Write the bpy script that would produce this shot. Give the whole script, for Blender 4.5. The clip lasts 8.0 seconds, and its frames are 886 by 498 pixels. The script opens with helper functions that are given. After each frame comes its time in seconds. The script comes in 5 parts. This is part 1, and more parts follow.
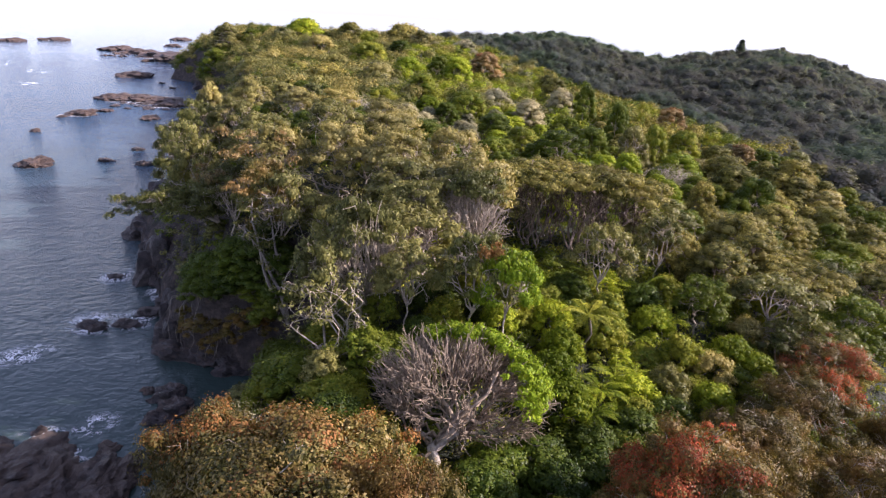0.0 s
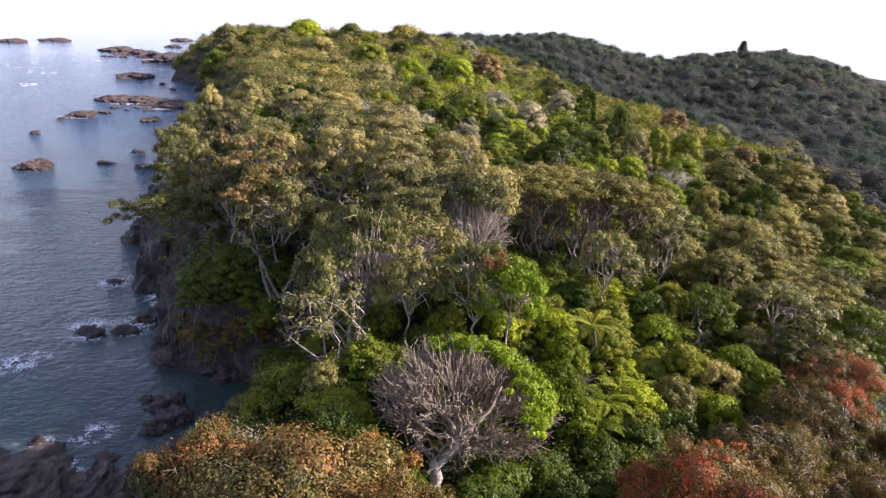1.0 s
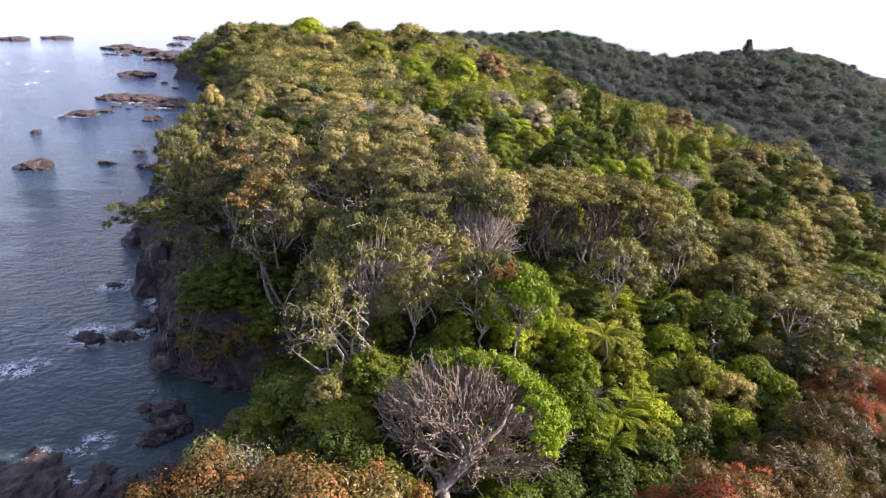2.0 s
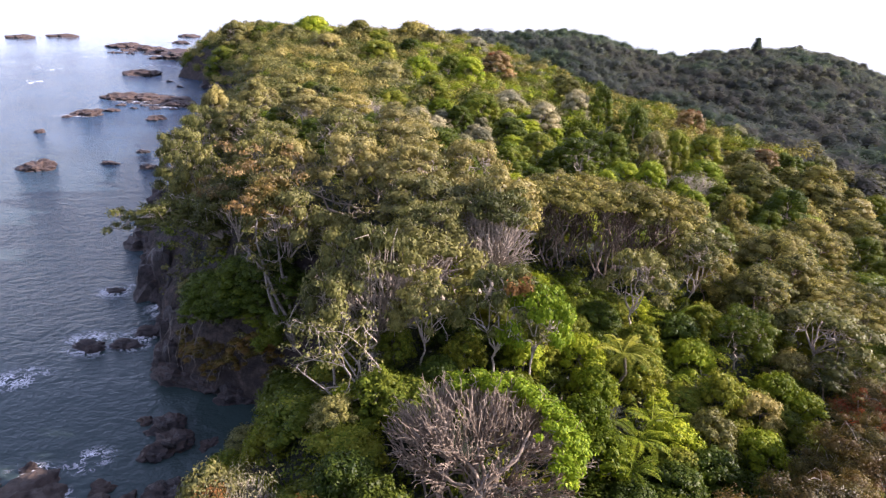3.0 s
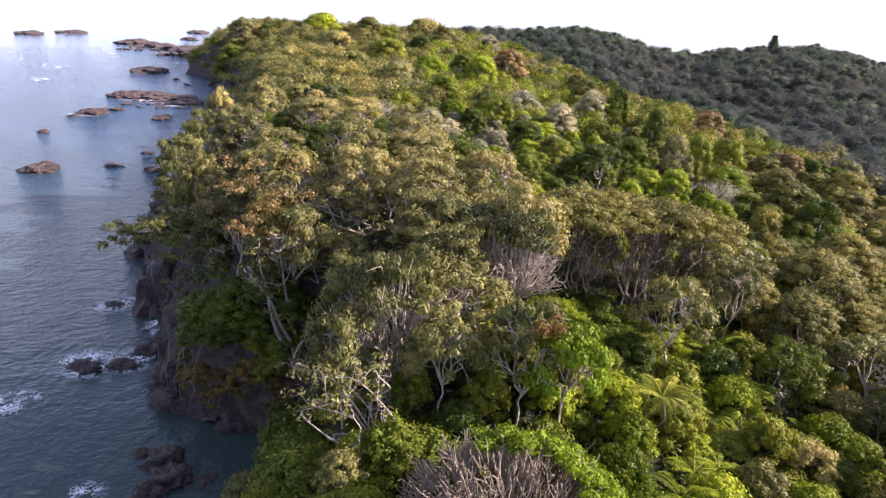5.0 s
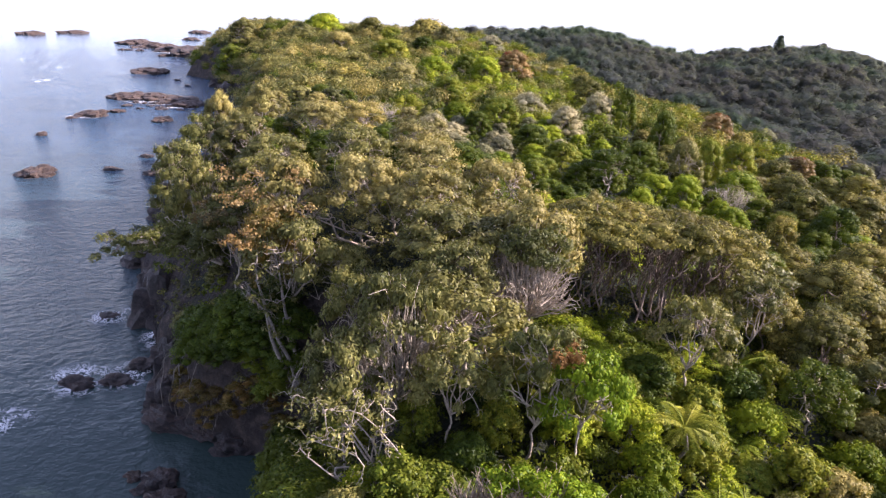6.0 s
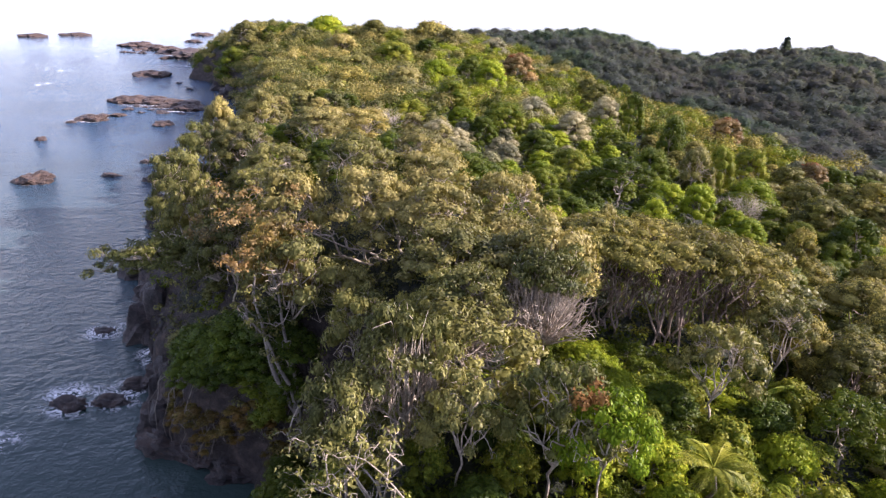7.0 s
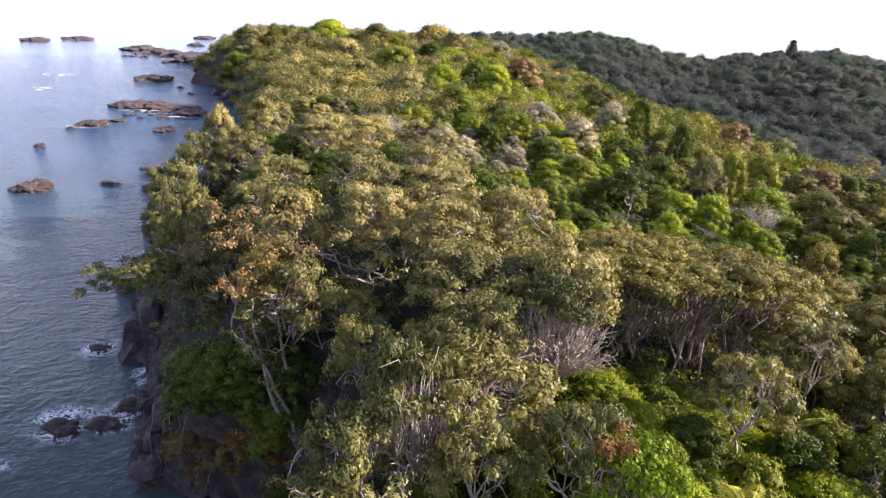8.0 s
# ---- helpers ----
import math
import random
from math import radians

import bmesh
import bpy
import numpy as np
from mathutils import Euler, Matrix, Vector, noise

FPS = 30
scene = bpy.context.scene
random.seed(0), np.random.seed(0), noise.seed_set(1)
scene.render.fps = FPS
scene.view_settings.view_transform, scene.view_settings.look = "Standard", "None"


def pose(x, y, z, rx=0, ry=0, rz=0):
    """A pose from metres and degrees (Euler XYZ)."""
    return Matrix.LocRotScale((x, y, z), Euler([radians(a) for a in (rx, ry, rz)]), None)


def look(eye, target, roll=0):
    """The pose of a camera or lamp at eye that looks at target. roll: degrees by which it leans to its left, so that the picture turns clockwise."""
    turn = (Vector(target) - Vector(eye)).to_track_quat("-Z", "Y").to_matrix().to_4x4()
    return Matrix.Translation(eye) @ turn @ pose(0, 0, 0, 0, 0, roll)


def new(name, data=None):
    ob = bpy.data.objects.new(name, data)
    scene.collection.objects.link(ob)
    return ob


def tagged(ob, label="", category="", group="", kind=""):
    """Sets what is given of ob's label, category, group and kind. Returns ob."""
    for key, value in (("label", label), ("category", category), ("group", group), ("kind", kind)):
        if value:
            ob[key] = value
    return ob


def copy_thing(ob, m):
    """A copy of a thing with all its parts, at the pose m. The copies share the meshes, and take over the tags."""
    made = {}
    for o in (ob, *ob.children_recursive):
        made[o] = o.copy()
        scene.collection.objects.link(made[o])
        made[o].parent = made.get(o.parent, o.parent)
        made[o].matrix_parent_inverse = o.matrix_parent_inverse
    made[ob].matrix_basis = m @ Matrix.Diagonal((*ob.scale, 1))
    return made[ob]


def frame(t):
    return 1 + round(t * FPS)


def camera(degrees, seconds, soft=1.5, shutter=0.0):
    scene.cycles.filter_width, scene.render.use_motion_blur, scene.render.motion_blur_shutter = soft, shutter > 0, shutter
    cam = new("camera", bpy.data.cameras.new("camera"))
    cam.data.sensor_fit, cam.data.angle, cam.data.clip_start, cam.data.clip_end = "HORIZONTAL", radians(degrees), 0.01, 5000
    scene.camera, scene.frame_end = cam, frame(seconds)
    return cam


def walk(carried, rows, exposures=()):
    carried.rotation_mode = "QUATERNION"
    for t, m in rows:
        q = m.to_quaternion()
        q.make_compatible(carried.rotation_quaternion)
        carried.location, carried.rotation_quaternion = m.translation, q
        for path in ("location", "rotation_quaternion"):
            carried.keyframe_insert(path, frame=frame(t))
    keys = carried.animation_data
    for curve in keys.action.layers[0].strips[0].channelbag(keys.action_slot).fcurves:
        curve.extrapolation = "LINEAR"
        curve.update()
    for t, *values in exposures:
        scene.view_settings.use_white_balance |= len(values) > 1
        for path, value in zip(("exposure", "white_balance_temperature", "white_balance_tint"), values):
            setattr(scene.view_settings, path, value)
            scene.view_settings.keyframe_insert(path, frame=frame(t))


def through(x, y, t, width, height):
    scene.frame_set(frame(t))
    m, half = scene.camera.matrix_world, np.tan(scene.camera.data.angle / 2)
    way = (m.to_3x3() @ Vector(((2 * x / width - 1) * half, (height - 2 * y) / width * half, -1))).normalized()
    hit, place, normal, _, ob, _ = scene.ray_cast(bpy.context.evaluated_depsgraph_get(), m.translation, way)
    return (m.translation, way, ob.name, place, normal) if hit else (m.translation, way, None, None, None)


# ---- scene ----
cam = camera(69.98, 8.0, soft=1.3)
PATH = [
    (0, (0.002, 0.001, 40.001), (0.097, 93.768, 5.249), 3.11),
    (0.5, (-0.032, 0.421, 40.228), (0.013, 94.283, 5.732), 3.09),
    (1, (-0.165, 1.023, 40.392), (-0.180, 94.804, 5.679), 3.13),
    (1.5, (-0.337, 1.788, 40.510), (-0.449, 95.500, 5.611), 3.16),
    (3, (-1.187, 5.311, 40.846), (-2.253, 98.837, 5.466), 3.14),
    (3.5, (-1.503, 6.500, 40.994), (-2.876, 99.951, 5.426), 3.20),
    (4, (-1.777, 7.840, 41.098), (-3.537, 101.245, 5.425), 3.20),
    (5.5, (-2.527, 11.991, 41.538), (-4.901, 105.219, 5.442), 3.20),
    (6, (-2.817, 13.537, 41.647), (-5.365, 106.770, 5.577), 3.17),
    (6.5, (-3.103, 15.127, 41.824), (-5.897, 108.371, 5.802), 3.16),
    (7, (-3.419, 16.783, 42.037), (-6.419, 110.056, 6.103), 3.07),
    (7.5, (-3.784, 18.370, 42.252), (-6.949, 111.681, 6.432), 3.02),
    (8, (-4.104, 19.898, 42.467), (-7.488, 113.272, 6.832), 2.98),
]
walk(cam, [(t, look(eye, target, roll)) for t, eye, target, roll in PATH], [(0.0, 1.08, 5600, 33), (1.7, 1.15, 5600, 33), (3.0, 1.26, 5600, 33), (8.0, 1.3, 5600, 33)])

# ---- light ----
SUN_ELEV, SUN_AZ = radians(27), radians(86)   # azimuth clockwise from +y
world = bpy.data.worlds.new("world")
scene.world = world
world.use_nodes = True
wn = world.node_tree
sky = wn.nodes.new("ShaderNodeTexSky")
sky.sky_type = "NISHITA"
sky.sun_disc = False
sky.sun_elevation, sky.sun_rotation = SUN_ELEV, SUN_AZ
sky.air_density, sky.dust_density, sky.ozone_density = 1.0, 0.5, 1.0
wn.nodes["Background"].inputs["Strength"].default_value = 0.124
haze = wn.nodes.new("ShaderNodeHueSaturation")   # thin sea haze pales the blue
haze.inputs["Saturation"].default_value = 0.55
wn.links.new(sky.outputs[0], haze.inputs["Color"])
wn.links.new(haze.outputs[0], wn.nodes["Background"].inputs[0])
sun = new("sun", bpy.data.lights.new("sun", "SUN"))
sun.data.energy, sun.data.angle, sun.data.color = 5.5, radians(0.6), (1.0, 0.87, 0.66)
to_sun = Vector((math.cos(SUN_ELEV) * math.sin(SUN_AZ), math.cos(SUN_ELEV) * math.cos(SUN_AZ), math.sin(SUN_ELEV)))
sun.matrix_world = look(to_sun * 300, (0, 0, 0))
scene.view_settings.exposure = 1.2


# ---- node materials ----
def material(name):
    m = bpy.data.materials.new(name)
    m.use_nodes = True
    return m, m.node_tree, m.node_tree.nodes["Principled BSDF"]


def node(tree, kind, **values):
    n = tree.nodes.new(kind)
    for key, value in values.items():
        n.inputs[key.replace("_", " ")].default_value = value
    return n


def ramp(tree, fac, stops):
    n = tree.nodes.new("ShaderNodeValToRGB")
    while len(n.color_ramp.elements) < len(stops):
        n.color_ramp.elements.new(0.5)
    for e, (p, c) in zip(n.color_ramp.elements, stops):
        e.position, e.color = p, (*c, 1)
    tree.links.new(fac, n.inputs[0])
    return n.outputs[0]


def mixed(tree, fac, a, b, blend="MIX"):
    n = tree.nodes.new("ShaderNodeMix")
    n.data_type, n.blend_type = "RGBA", blend
    for socket, value in ((n.inputs[0], fac), (n.inputs[6], a), (n.inputs[7], b)):
        if isinstance(value, bpy.types.NodeSocket):
            tree.links.new(value, socket)
        else:
            socket.default_value = value if isinstance(value, float) else (*value, 1)
    return n.outputs[2]


def noise_tex(tree, scale, detail=4.0, rough=0.6, vector=None):
    n = node(tree, "ShaderNodeTexNoise", Scale=scale, Detail=detail, Roughness=rough)
    if vector is None:
        vector = tree.nodes.new("ShaderNodeNewGeometry").outputs["Position"]
    tree.links.new(vector, n.inputs["Vector"])
    return n.outputs[0]


def bump(tree, height, strength, distance, target):
    n = node(tree, "ShaderNodeBump", Strength=strength, Distance=distance)
    tree.links.new(height, n.inputs["Height"])
    tree.links.new(n.outputs[0], target.inputs["Normal"])
    return n


def leaf_material(name, dark, mid, light, shift, rough=0.46, through=0.22, gain=1.4, blue=0.36, gloss=0.15, vary=1.0):
    """Foliage: each leaf its own tone, each plant its own cast, patches of older leaves."""
    m, t, b = material(name)
    dark, mid, light, shift = ([v * gain * w for v, w in zip(c, (1.04, 1.0, blue))] for c in (dark, mid, light, shift))
    geo = t.nodes.new("ShaderNodeNewGeometry")
    info = t.nodes.new("ShaderNodeObjectInfo")
    tone = ramp(t, geo.outputs["Random Per Island"], [(0.0, dark), (0.5, mid), (1.0, light)])
    patch = noise_tex(t, 0.55, 2.0)
    tone = mixed(t, ramp(t, patch, [(0.42, (0, 0, 0)), (0.66, (0.75, 0.75, 0.75))]), tone, shift)
    cast = ramp(t, info.outputs["Random"], [(0.0, (0.60, 0.66, 0.54)), (0.5, (1, 1, 1)), (1.0, (1.16, 1.12, 0.97))])
    tone = mixed(t, 1.0, tone, cast, "MULTIPLY")
    plot = ramp(t, noise_tex(t, 0.13, 2.0, 0.45), [(0.34, (0.48, 0.53, 0.52)), (0.5, (1, 1, 1)), (0.66, (1.2, 1.19, 1.1))])
    tone = mixed(t, vary, tone, plot, "MULTIPLY")
    t.links.new(tone, b.inputs["Base Color"])
    b.inputs["Roughness"].default_value = rough
    b.inputs["Specular IOR Level"].default_value = gloss
    thin = t.nodes.new("ShaderNodeBsdfTranslucent")
    t.links.new(mixed(t, 1.0, tone, (1.15, 1.2, 0.6), "MULTIPLY"), thin.inputs["Color"])
    both = t.nodes.new("ShaderNodeMixShader")
    both.inputs[0].default_value = through
    t.links.new(b.outputs[0], both.inputs[1])
    t.links.new(thin.outputs[0], both.inputs[2])
    t.links.new(both.outputs[0], t.nodes["Material Output"].inputs[0])
    return m


def bark_material(name, dark, light):
    m, t, b = material(name)
    tone = ramp(t, noise_tex(t, 5.0, 5.0), [(0.3, dark), (0.62, light)])
    t.links.new(tone, b.inputs["Base Color"])
    b.inputs["Roughness"].default_value = 0.85
    bump(t, noise_tex(t, 22.0, 4.0), 0.6, 0.03, b)
    return m


OLIVE = leaf_material("olive_leaves", (0.044, 0.055, 0.026), (0.104, 0.102, 0.048), (0.215, 0.205, 0.122), (0.105, 0.100, 0.046), gain=1.5, blue=0.58)
TAN = leaf_material("tan_olive_leaves", (0.066, 0.068, 0.030), (0.152, 0.136, 0.066), (0.27, 0.235, 0.14), (0.145, 0.122, 0.056), gain=1.65, blue=0.62)
GREEN = leaf_material("deep_green_leaves", (0.028, 0.050, 0.012), (0.068, 0.094, 0.022), (0.135, 0.155, 0.046), (0.074, 0.088, 0.020), 0.46, gain=1.3, gloss=0.1)
# deep green again, darker: the shade on these shrubs is put into the colour
SHADEGREEN = leaf_material("shade_toned_shrub_leaves", (0.026, 0.052, 0.012), (0.062, 0.098, 0.024), (0.125, 0.16, 0.05), (0.060, 0.086, 0.022), gain=0.95)
LIME = leaf_material("lime_green_leaves", (0.065, 0.105, 0.012), (0.155, 0.195, 0.024), (0.27, 0.285, 0.048), (0.125, 0.155, 0.02), gain=1.5, gloss=0.08)
FRESH = leaf_material("fresh_green_leaves", (0.048, 0.092, 0.010), (0.112, 0.168, 0.018), (0.20, 0.245, 0.034), (0.10, 0.150, 0.018), gain=1.4, gloss=0.08)
MIDGREEN = leaf_material("mid_green_leaves", (0.045, 0.075, 0.018), (0.112, 0.135, 0.034), (0.20, 0.20, 0.065), (0.135, 0.135, 0.038), gain=1.4, gloss=0.08)
BROWN = leaf_material("brown_green_leaves", (0.034, 0.037, 0.015), (0.086, 0.082, 0.032), (0.235, 0.205, 0.088), (0.096, 0.080, 0.034), 0.6, 0.2, gain=1.88, blue=0.54)
RUST = leaf_material("rust_leaves", (0.044, 0.048, 0.014), (0.118, 0.106, 0.036), (0.33, 0.25, 0.15), (0.175, 0.105, 0.042), gain=1.12, blue=0.62)
PALE = leaf_material("pale_grey_leaves", (0.11, 0.105, 0.065), (0.21, 0.19, 0.115), (0.30, 0.28, 0.20), (0.22, 0.20, 0.14), 0.7, gain=1.55, blue=0.88)
RED = leaf_material("red_flowers", (0.14, 0.026, 0.019), (0.31, 0.052, 0.036), (0.44, 0.13, 0.095), (0.21, 0.07, 0.045), 0.7, 0.3, 1.15, 0.62)
EMBER = leaf_material("orange_red_leaves", (0.13, 0.055, 0.022), (0.28, 0.115, 0.048), (0.36, 0.20, 0.085), (0.19, 0.115, 0.045), 0.7, 0.3, 1.15, 0.8)
FERN = leaf_material("fern_fronds", (0.12, 0.14, 0.024), (0.23, 0.24, 0.045), (0.32, 0.31, 0.08), (0.25, 0.235, 0.05), 0.45)
DUSK = leaf_material("dull_brown_leaves", (0.028, 0.029, 0.012), (0.075, 0.060, 0.026), (0.17, 0.130, 0.062), (0.105, 0.055, 0.028), gain=1.65, blue=0.6)
# distance haze is mixed into these leaf colours: greyer, bluer, low in contrast
HAZYLEAF = leaf_material("far_bush_leaves", (0.046, 0.057, 0.060), (0.053, 0.064, 0.067), (0.060, 0.071, 0.074), (0.056, 0.060, 0.066), 0.9, 0.7, 2.7, 0.98, gloss=0.1, vary=0.35)
HAZYGREEN = leaf_material("hazy_green_leaves", (0.042, 0.058, 0.046), (0.049, 0.066, 0.051), (0.056, 0.074, 0.056), (0.046, 0.060, 0.052), 0.9, 0.7, 2.7, 0.98, gloss=0.1, vary=0.35)
HAZYBROWN = leaf_material("hazy_brown_leaves", (0.050, 0.055, 0.056), (0.056, 0.060, 0.061), (0.063, 0.067, 0.067), (0.058, 0.058, 0.060), 0.9, 0.7, 2.6, 1.0, gloss=0.1, vary=0.35)
RUSTTAN = leaf_material("rusty_tan_leaves", (0.09, 0.066, 0.030), (0.185, 0.130, 0.062), (0.30, 0.225, 0.125), (0.20, 0.118, 0.052), gain=1.25, blue=0.8)
BARK = bark_material("grey_brown_bark", (0.10, 0.080, 0.062), (0.30, 0.26, 0.21))
PALEBARK = bark_material("bleached_bark", (0.17, 0.138, 0.105), (0.46, 0.385, 0.295))
DARKBARK = bark_material("dark_bark", (0.035, 0.026, 0.020), (0.11, 0.085, 0.065))
TEABARK = bark_material("red_brown_bark", (0.10, 0.070, 0.055), (0.34, 0.26, 0.20))
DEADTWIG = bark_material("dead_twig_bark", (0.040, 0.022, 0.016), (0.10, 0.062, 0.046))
PALETWIG = bark_material("pale_twig_bark", (0.24, 0.20, 0.16), (0.50, 0.43, 0.35))
TWIG = bark_material("dry_twig_bark", (0.12, 0.091, 0.062), (0.38, 0.292, 0.20))


def rock_material(name, dark, mid, light, moss):
    m, t, b = material(name)
    geo = t.nodes.new("ShaderNodeNewGeometry")
    tone = ramp(t, noise_tex(t, 0.9, 7.0, 0.65), [(0.32, dark), (0.52, mid), (0.74, light)])
    up = t.nodes.new("ShaderNodeSeparateXYZ")
    t.links.new(geo.outputs["Normal"], up.inputs[0])
    grow = node(t, "ShaderNodeMath")
    grow.operation = "MULTIPLY"
    t.links.new(up.outputs[2], grow.inputs[0])
    t.links.new(noise_tex(t, 0.5, 4.0), grow.inputs[1])
    tone = mixed(t, ramp(t, grow.outputs[0], [(0.38, (0, 0, 0)), (0.52, (1, 1, 1))]), tone, moss)
    t.links.new(tone, b.inputs["Base Color"])
    b.inputs["Roughness"].default_value = 0.62
    bump(t, noise_tex(t, 1.7, 9.0, 0.74), 1.0, 0.7, b)
    return m


ROCK = rock_material("dark_wet_rock", (0.018, 0.015, 0.015), (0.052, 0.041, 0.038), (0.13, 0.098, 0.086), (0.085, 0.056, 0.042))
REEF = rock_material("brown_reef_rock", (0.026, 0.018, 0.015), (0.066, 0.043, 0.033), (0.16, 0.108, 0.078), (0.095, 0.062, 0.042))


def ground_material():
    """Leaf litter and low growth on the slopes, bare rock where it is steep."""
    m, t, b = material("bush_floor")
    geo = t.nodes.new("ShaderNodeNewGeometry")
    up = t.nodes.new("ShaderNodeSeparateXYZ")
    t.links.new(geo.outputs["Normal"], up.inputs[0])
    litter = ramp(t, noise_tex(t, 0.7, 6.0), [(0.3, (0.010, 0.015, 0.005)), (0.5, (0.022, 0.029, 0.009)), (0.72, (0.042, 0.036, 0.018))])
    rock = ramp(t, noise_tex(t, 0.8, 7.0, 0.68), [(0.3, (0.020, 0.014, 0.012)), (0.5, (0.048, 0.035, 0.029)), (0.72, (0.145, 0.104, 0.078))])
    add = node(t, "ShaderNodeMath")
    add.operation = "MULTIPLY_ADD"
    t.links.new(noise_tex(t, 0.45, 4.0), add.inputs[0])
    add.inputs[1].default_value = 0.45
    t.links.new(up.outputs[2], add.inputs[2])
    tone = mixed(t, ramp(t, add.outputs[0], [(0.90, (0, 0, 0)), (1.06, (1, 1, 1))]), rock, litter)
    t.links.new(tone, b.inputs["Base Color"])
    b.inputs["Roughness"].default_value = 0.9
    bump(t, noise_tex(t, 1.3, 9.0, 0.72), 1.0, 1.1, b)
    return m


def water_material():
    """Shallow grey-green sea: murky body colour, two sizes of ripples."""
    m, t, b = material("sea_water")
    body = ramp(t, noise_tex(t, 0.035, 5.0), [(0.32, (0.026, 0.056, 0.096)), (0.55, (0.040, 0.080, 0.134)), (0.75, (0.058, 0.104, 0.164))])
    # shallow grey-green water inshore
    where = t.nodes.new("ShaderNodeSeparateXYZ")
    t.links.new(t.nodes.new("ShaderNodeNewGeometry").outputs["Position"], where.inputs[0])
    shoal = node(t, "ShaderNodeMapRange")
    for key, value in (("From Min", 200.0), ("From Max", 70.0)):
        shoal.inputs[key].default_value = value
    t.links.new(where.outputs[1], shoal.inputs["Value"])
    body = mixed(t, shoal.outputs[0], body, (0.038, 0.060, 0.054))
    t.links.new(body, b.inputs["Base Color"])
    b.inputs["IOR"].default_value = 1.33
    geo = t.nodes.new("ShaderNodeNewGeometry")
    flat = node(t, "ShaderNodeMapping", Scale=(0.8, 1.0, 1.0), Rotation=(0, 0, 0.9))
    t.links.new(geo.outputs["Position"], flat.inputs[0])
    swell = node(t, "ShaderNodeMath")
    swell.operation = "MULTIPLY_ADD"
    t.links.new(noise_tex(t, 0.3, 4.0, 0.62, flat.outputs[0]), swell.inputs[0])
    swell.inputs[1].default_value = 2.2
    t.links.new(noise_tex(t, 1.2, 5.0, 0.66, flat.outputs[0]), swell.inputs[2])
    relief = bump(t, swell.outputs[0], 1.0, 0.75, b)
    # the open sea lies calmer than the inshore water
    offing = node(t, "ShaderNodeMapRange")
    reach = t.nodes.new("ShaderNodeVectorMath")
    reach.operation = "LENGTH"
    t.links.new(geo.outputs["Position"], reach.inputs[0])
    t.links.new(reach.outputs["Value"], offing.inputs["Value"])
    for key, value in (("From Min", 100.0), ("From Max", 560.0), ("To Min", 1.0), ("To Max", 0.1)):
        offing.inputs[key].default_value = value
    span = node(t, "ShaderNodeMath")   # ripples too fine to tell apart, away from the shore
    span.operation = "MULTIPLY"
    t.links.new(reach.outputs["Value"], span.inputs[0])
    span.inputs[1].default_value = 0.001
    t.links.new(ramp(t, span.outputs[0], [(0.07, (0.12,) * 3), (0.16, (0.15,) * 3), (0.30, (0.14,) * 3), (0.50, (0.10,) * 3), (0.8, (0.06,) * 3)]), b.inputs["Roughness"])
    lee = node(t, "ShaderNodeMapRange")
    for key, value in (("From Min", 62.0), ("From Max", 165.0), ("To Min", 0.2), ("To Max", 1.0)):
        lee.inputs[key].default_value = value
    t.links.new(where.outputs[1], lee.inputs["Value"])
    calm = node(t, "ShaderNodeMath")
    calm.operation = "MULTIPLY"
    t.links.new(offing.outputs[0], calm.inputs[0])
    t.links.new(lee.outputs[0], calm.inputs[1])
    t.links.new(calm.outputs[0], relief.inputs["Strength"])
    return m


def foam_material():
    """Lace of white water: strands where two noises meet, clear between."""
    m, t, b = material("foam")
    b.inputs["Base Color"].default_value = (0.86, 0.86, 0.86, 1)
    b.inputs["Roughness"].default_value = 0.6
    coord = t.nodes.new("ShaderNodeTexCoord")
    geo = t.nodes.new("ShaderNodeNewGeometry")
    lace = node(t, "ShaderNodeTexNoise", Scale=0.75, Detail=6.0, Roughness=0.66, Distortion=1.8)
    t.links.new(geo.outputs["Position"], lace.inputs["Vector"])
    band = node(t, "ShaderNodeMath")
    band.operation = "SUBTRACT"
    t.links.new(lace.outputs[0], band.inputs[0])
    band.inputs[1].default_value = 0.5
    size = node(t, "ShaderNodeMath")
    size.operation = "ABSOLUTE"
    t.links.new(band.outputs[0], size.inputs[0])
    strand = ramp(t, size.outputs[0], [(0.0, (1, 1, 1)), (0.03, (1, 1, 1)), (0.055, (0, 0, 0))])
    away = node(t, "ShaderNodeVectorMath")
    away.operation = "LENGTH"
    t.links.new(coord.outputs["Object"], away.inputs[0])
    edge = ramp(t, away.outputs["Value"], [(0.35, (1, 1, 1)), (1.0, (0, 0, 0))])
    patch = ramp(t, noise_tex(t, 0.45, 3.0), [(0.38, (0, 0, 0)), (0.52, (1, 1, 1))])
    keep = mixed(t, 1.0, mixed(t, 1.0, strand, edge, "MULTIPLY"), patch, "MULTIPLY")
    t.links.new(keep, b.inputs["Alpha"])
    return m


GROUND, WATER, FOAM = ground_material(), water_material(), foam_material()


# ---- shape helpers ----
def hashed(ix, iy):
    v = np.sin(ix * 127.1 + iy * 311.7) * 43758.5453
    return v - np.floor(v)


def value_noise(x, y):
    """Smooth noise from 0 to 1 on arrays."""
    x, y = np.asarray(x, float), np.asarray(y, float)
    ix, iy = np.floor(x), np.floor(y)
    u, v = x - ix, y - iy
    u, v = u * u * (3 - 2 * u), v * v * (3 - 2 * v)
    a, b = hashed(ix, iy), hashed(ix + 1, iy)
    c, d = hashed(ix, iy + 1), hashed(ix + 1, iy + 1)
    return (a * (1 - u) + b * u) * (1 - v) + (c * (1 - u) + d * u) * v


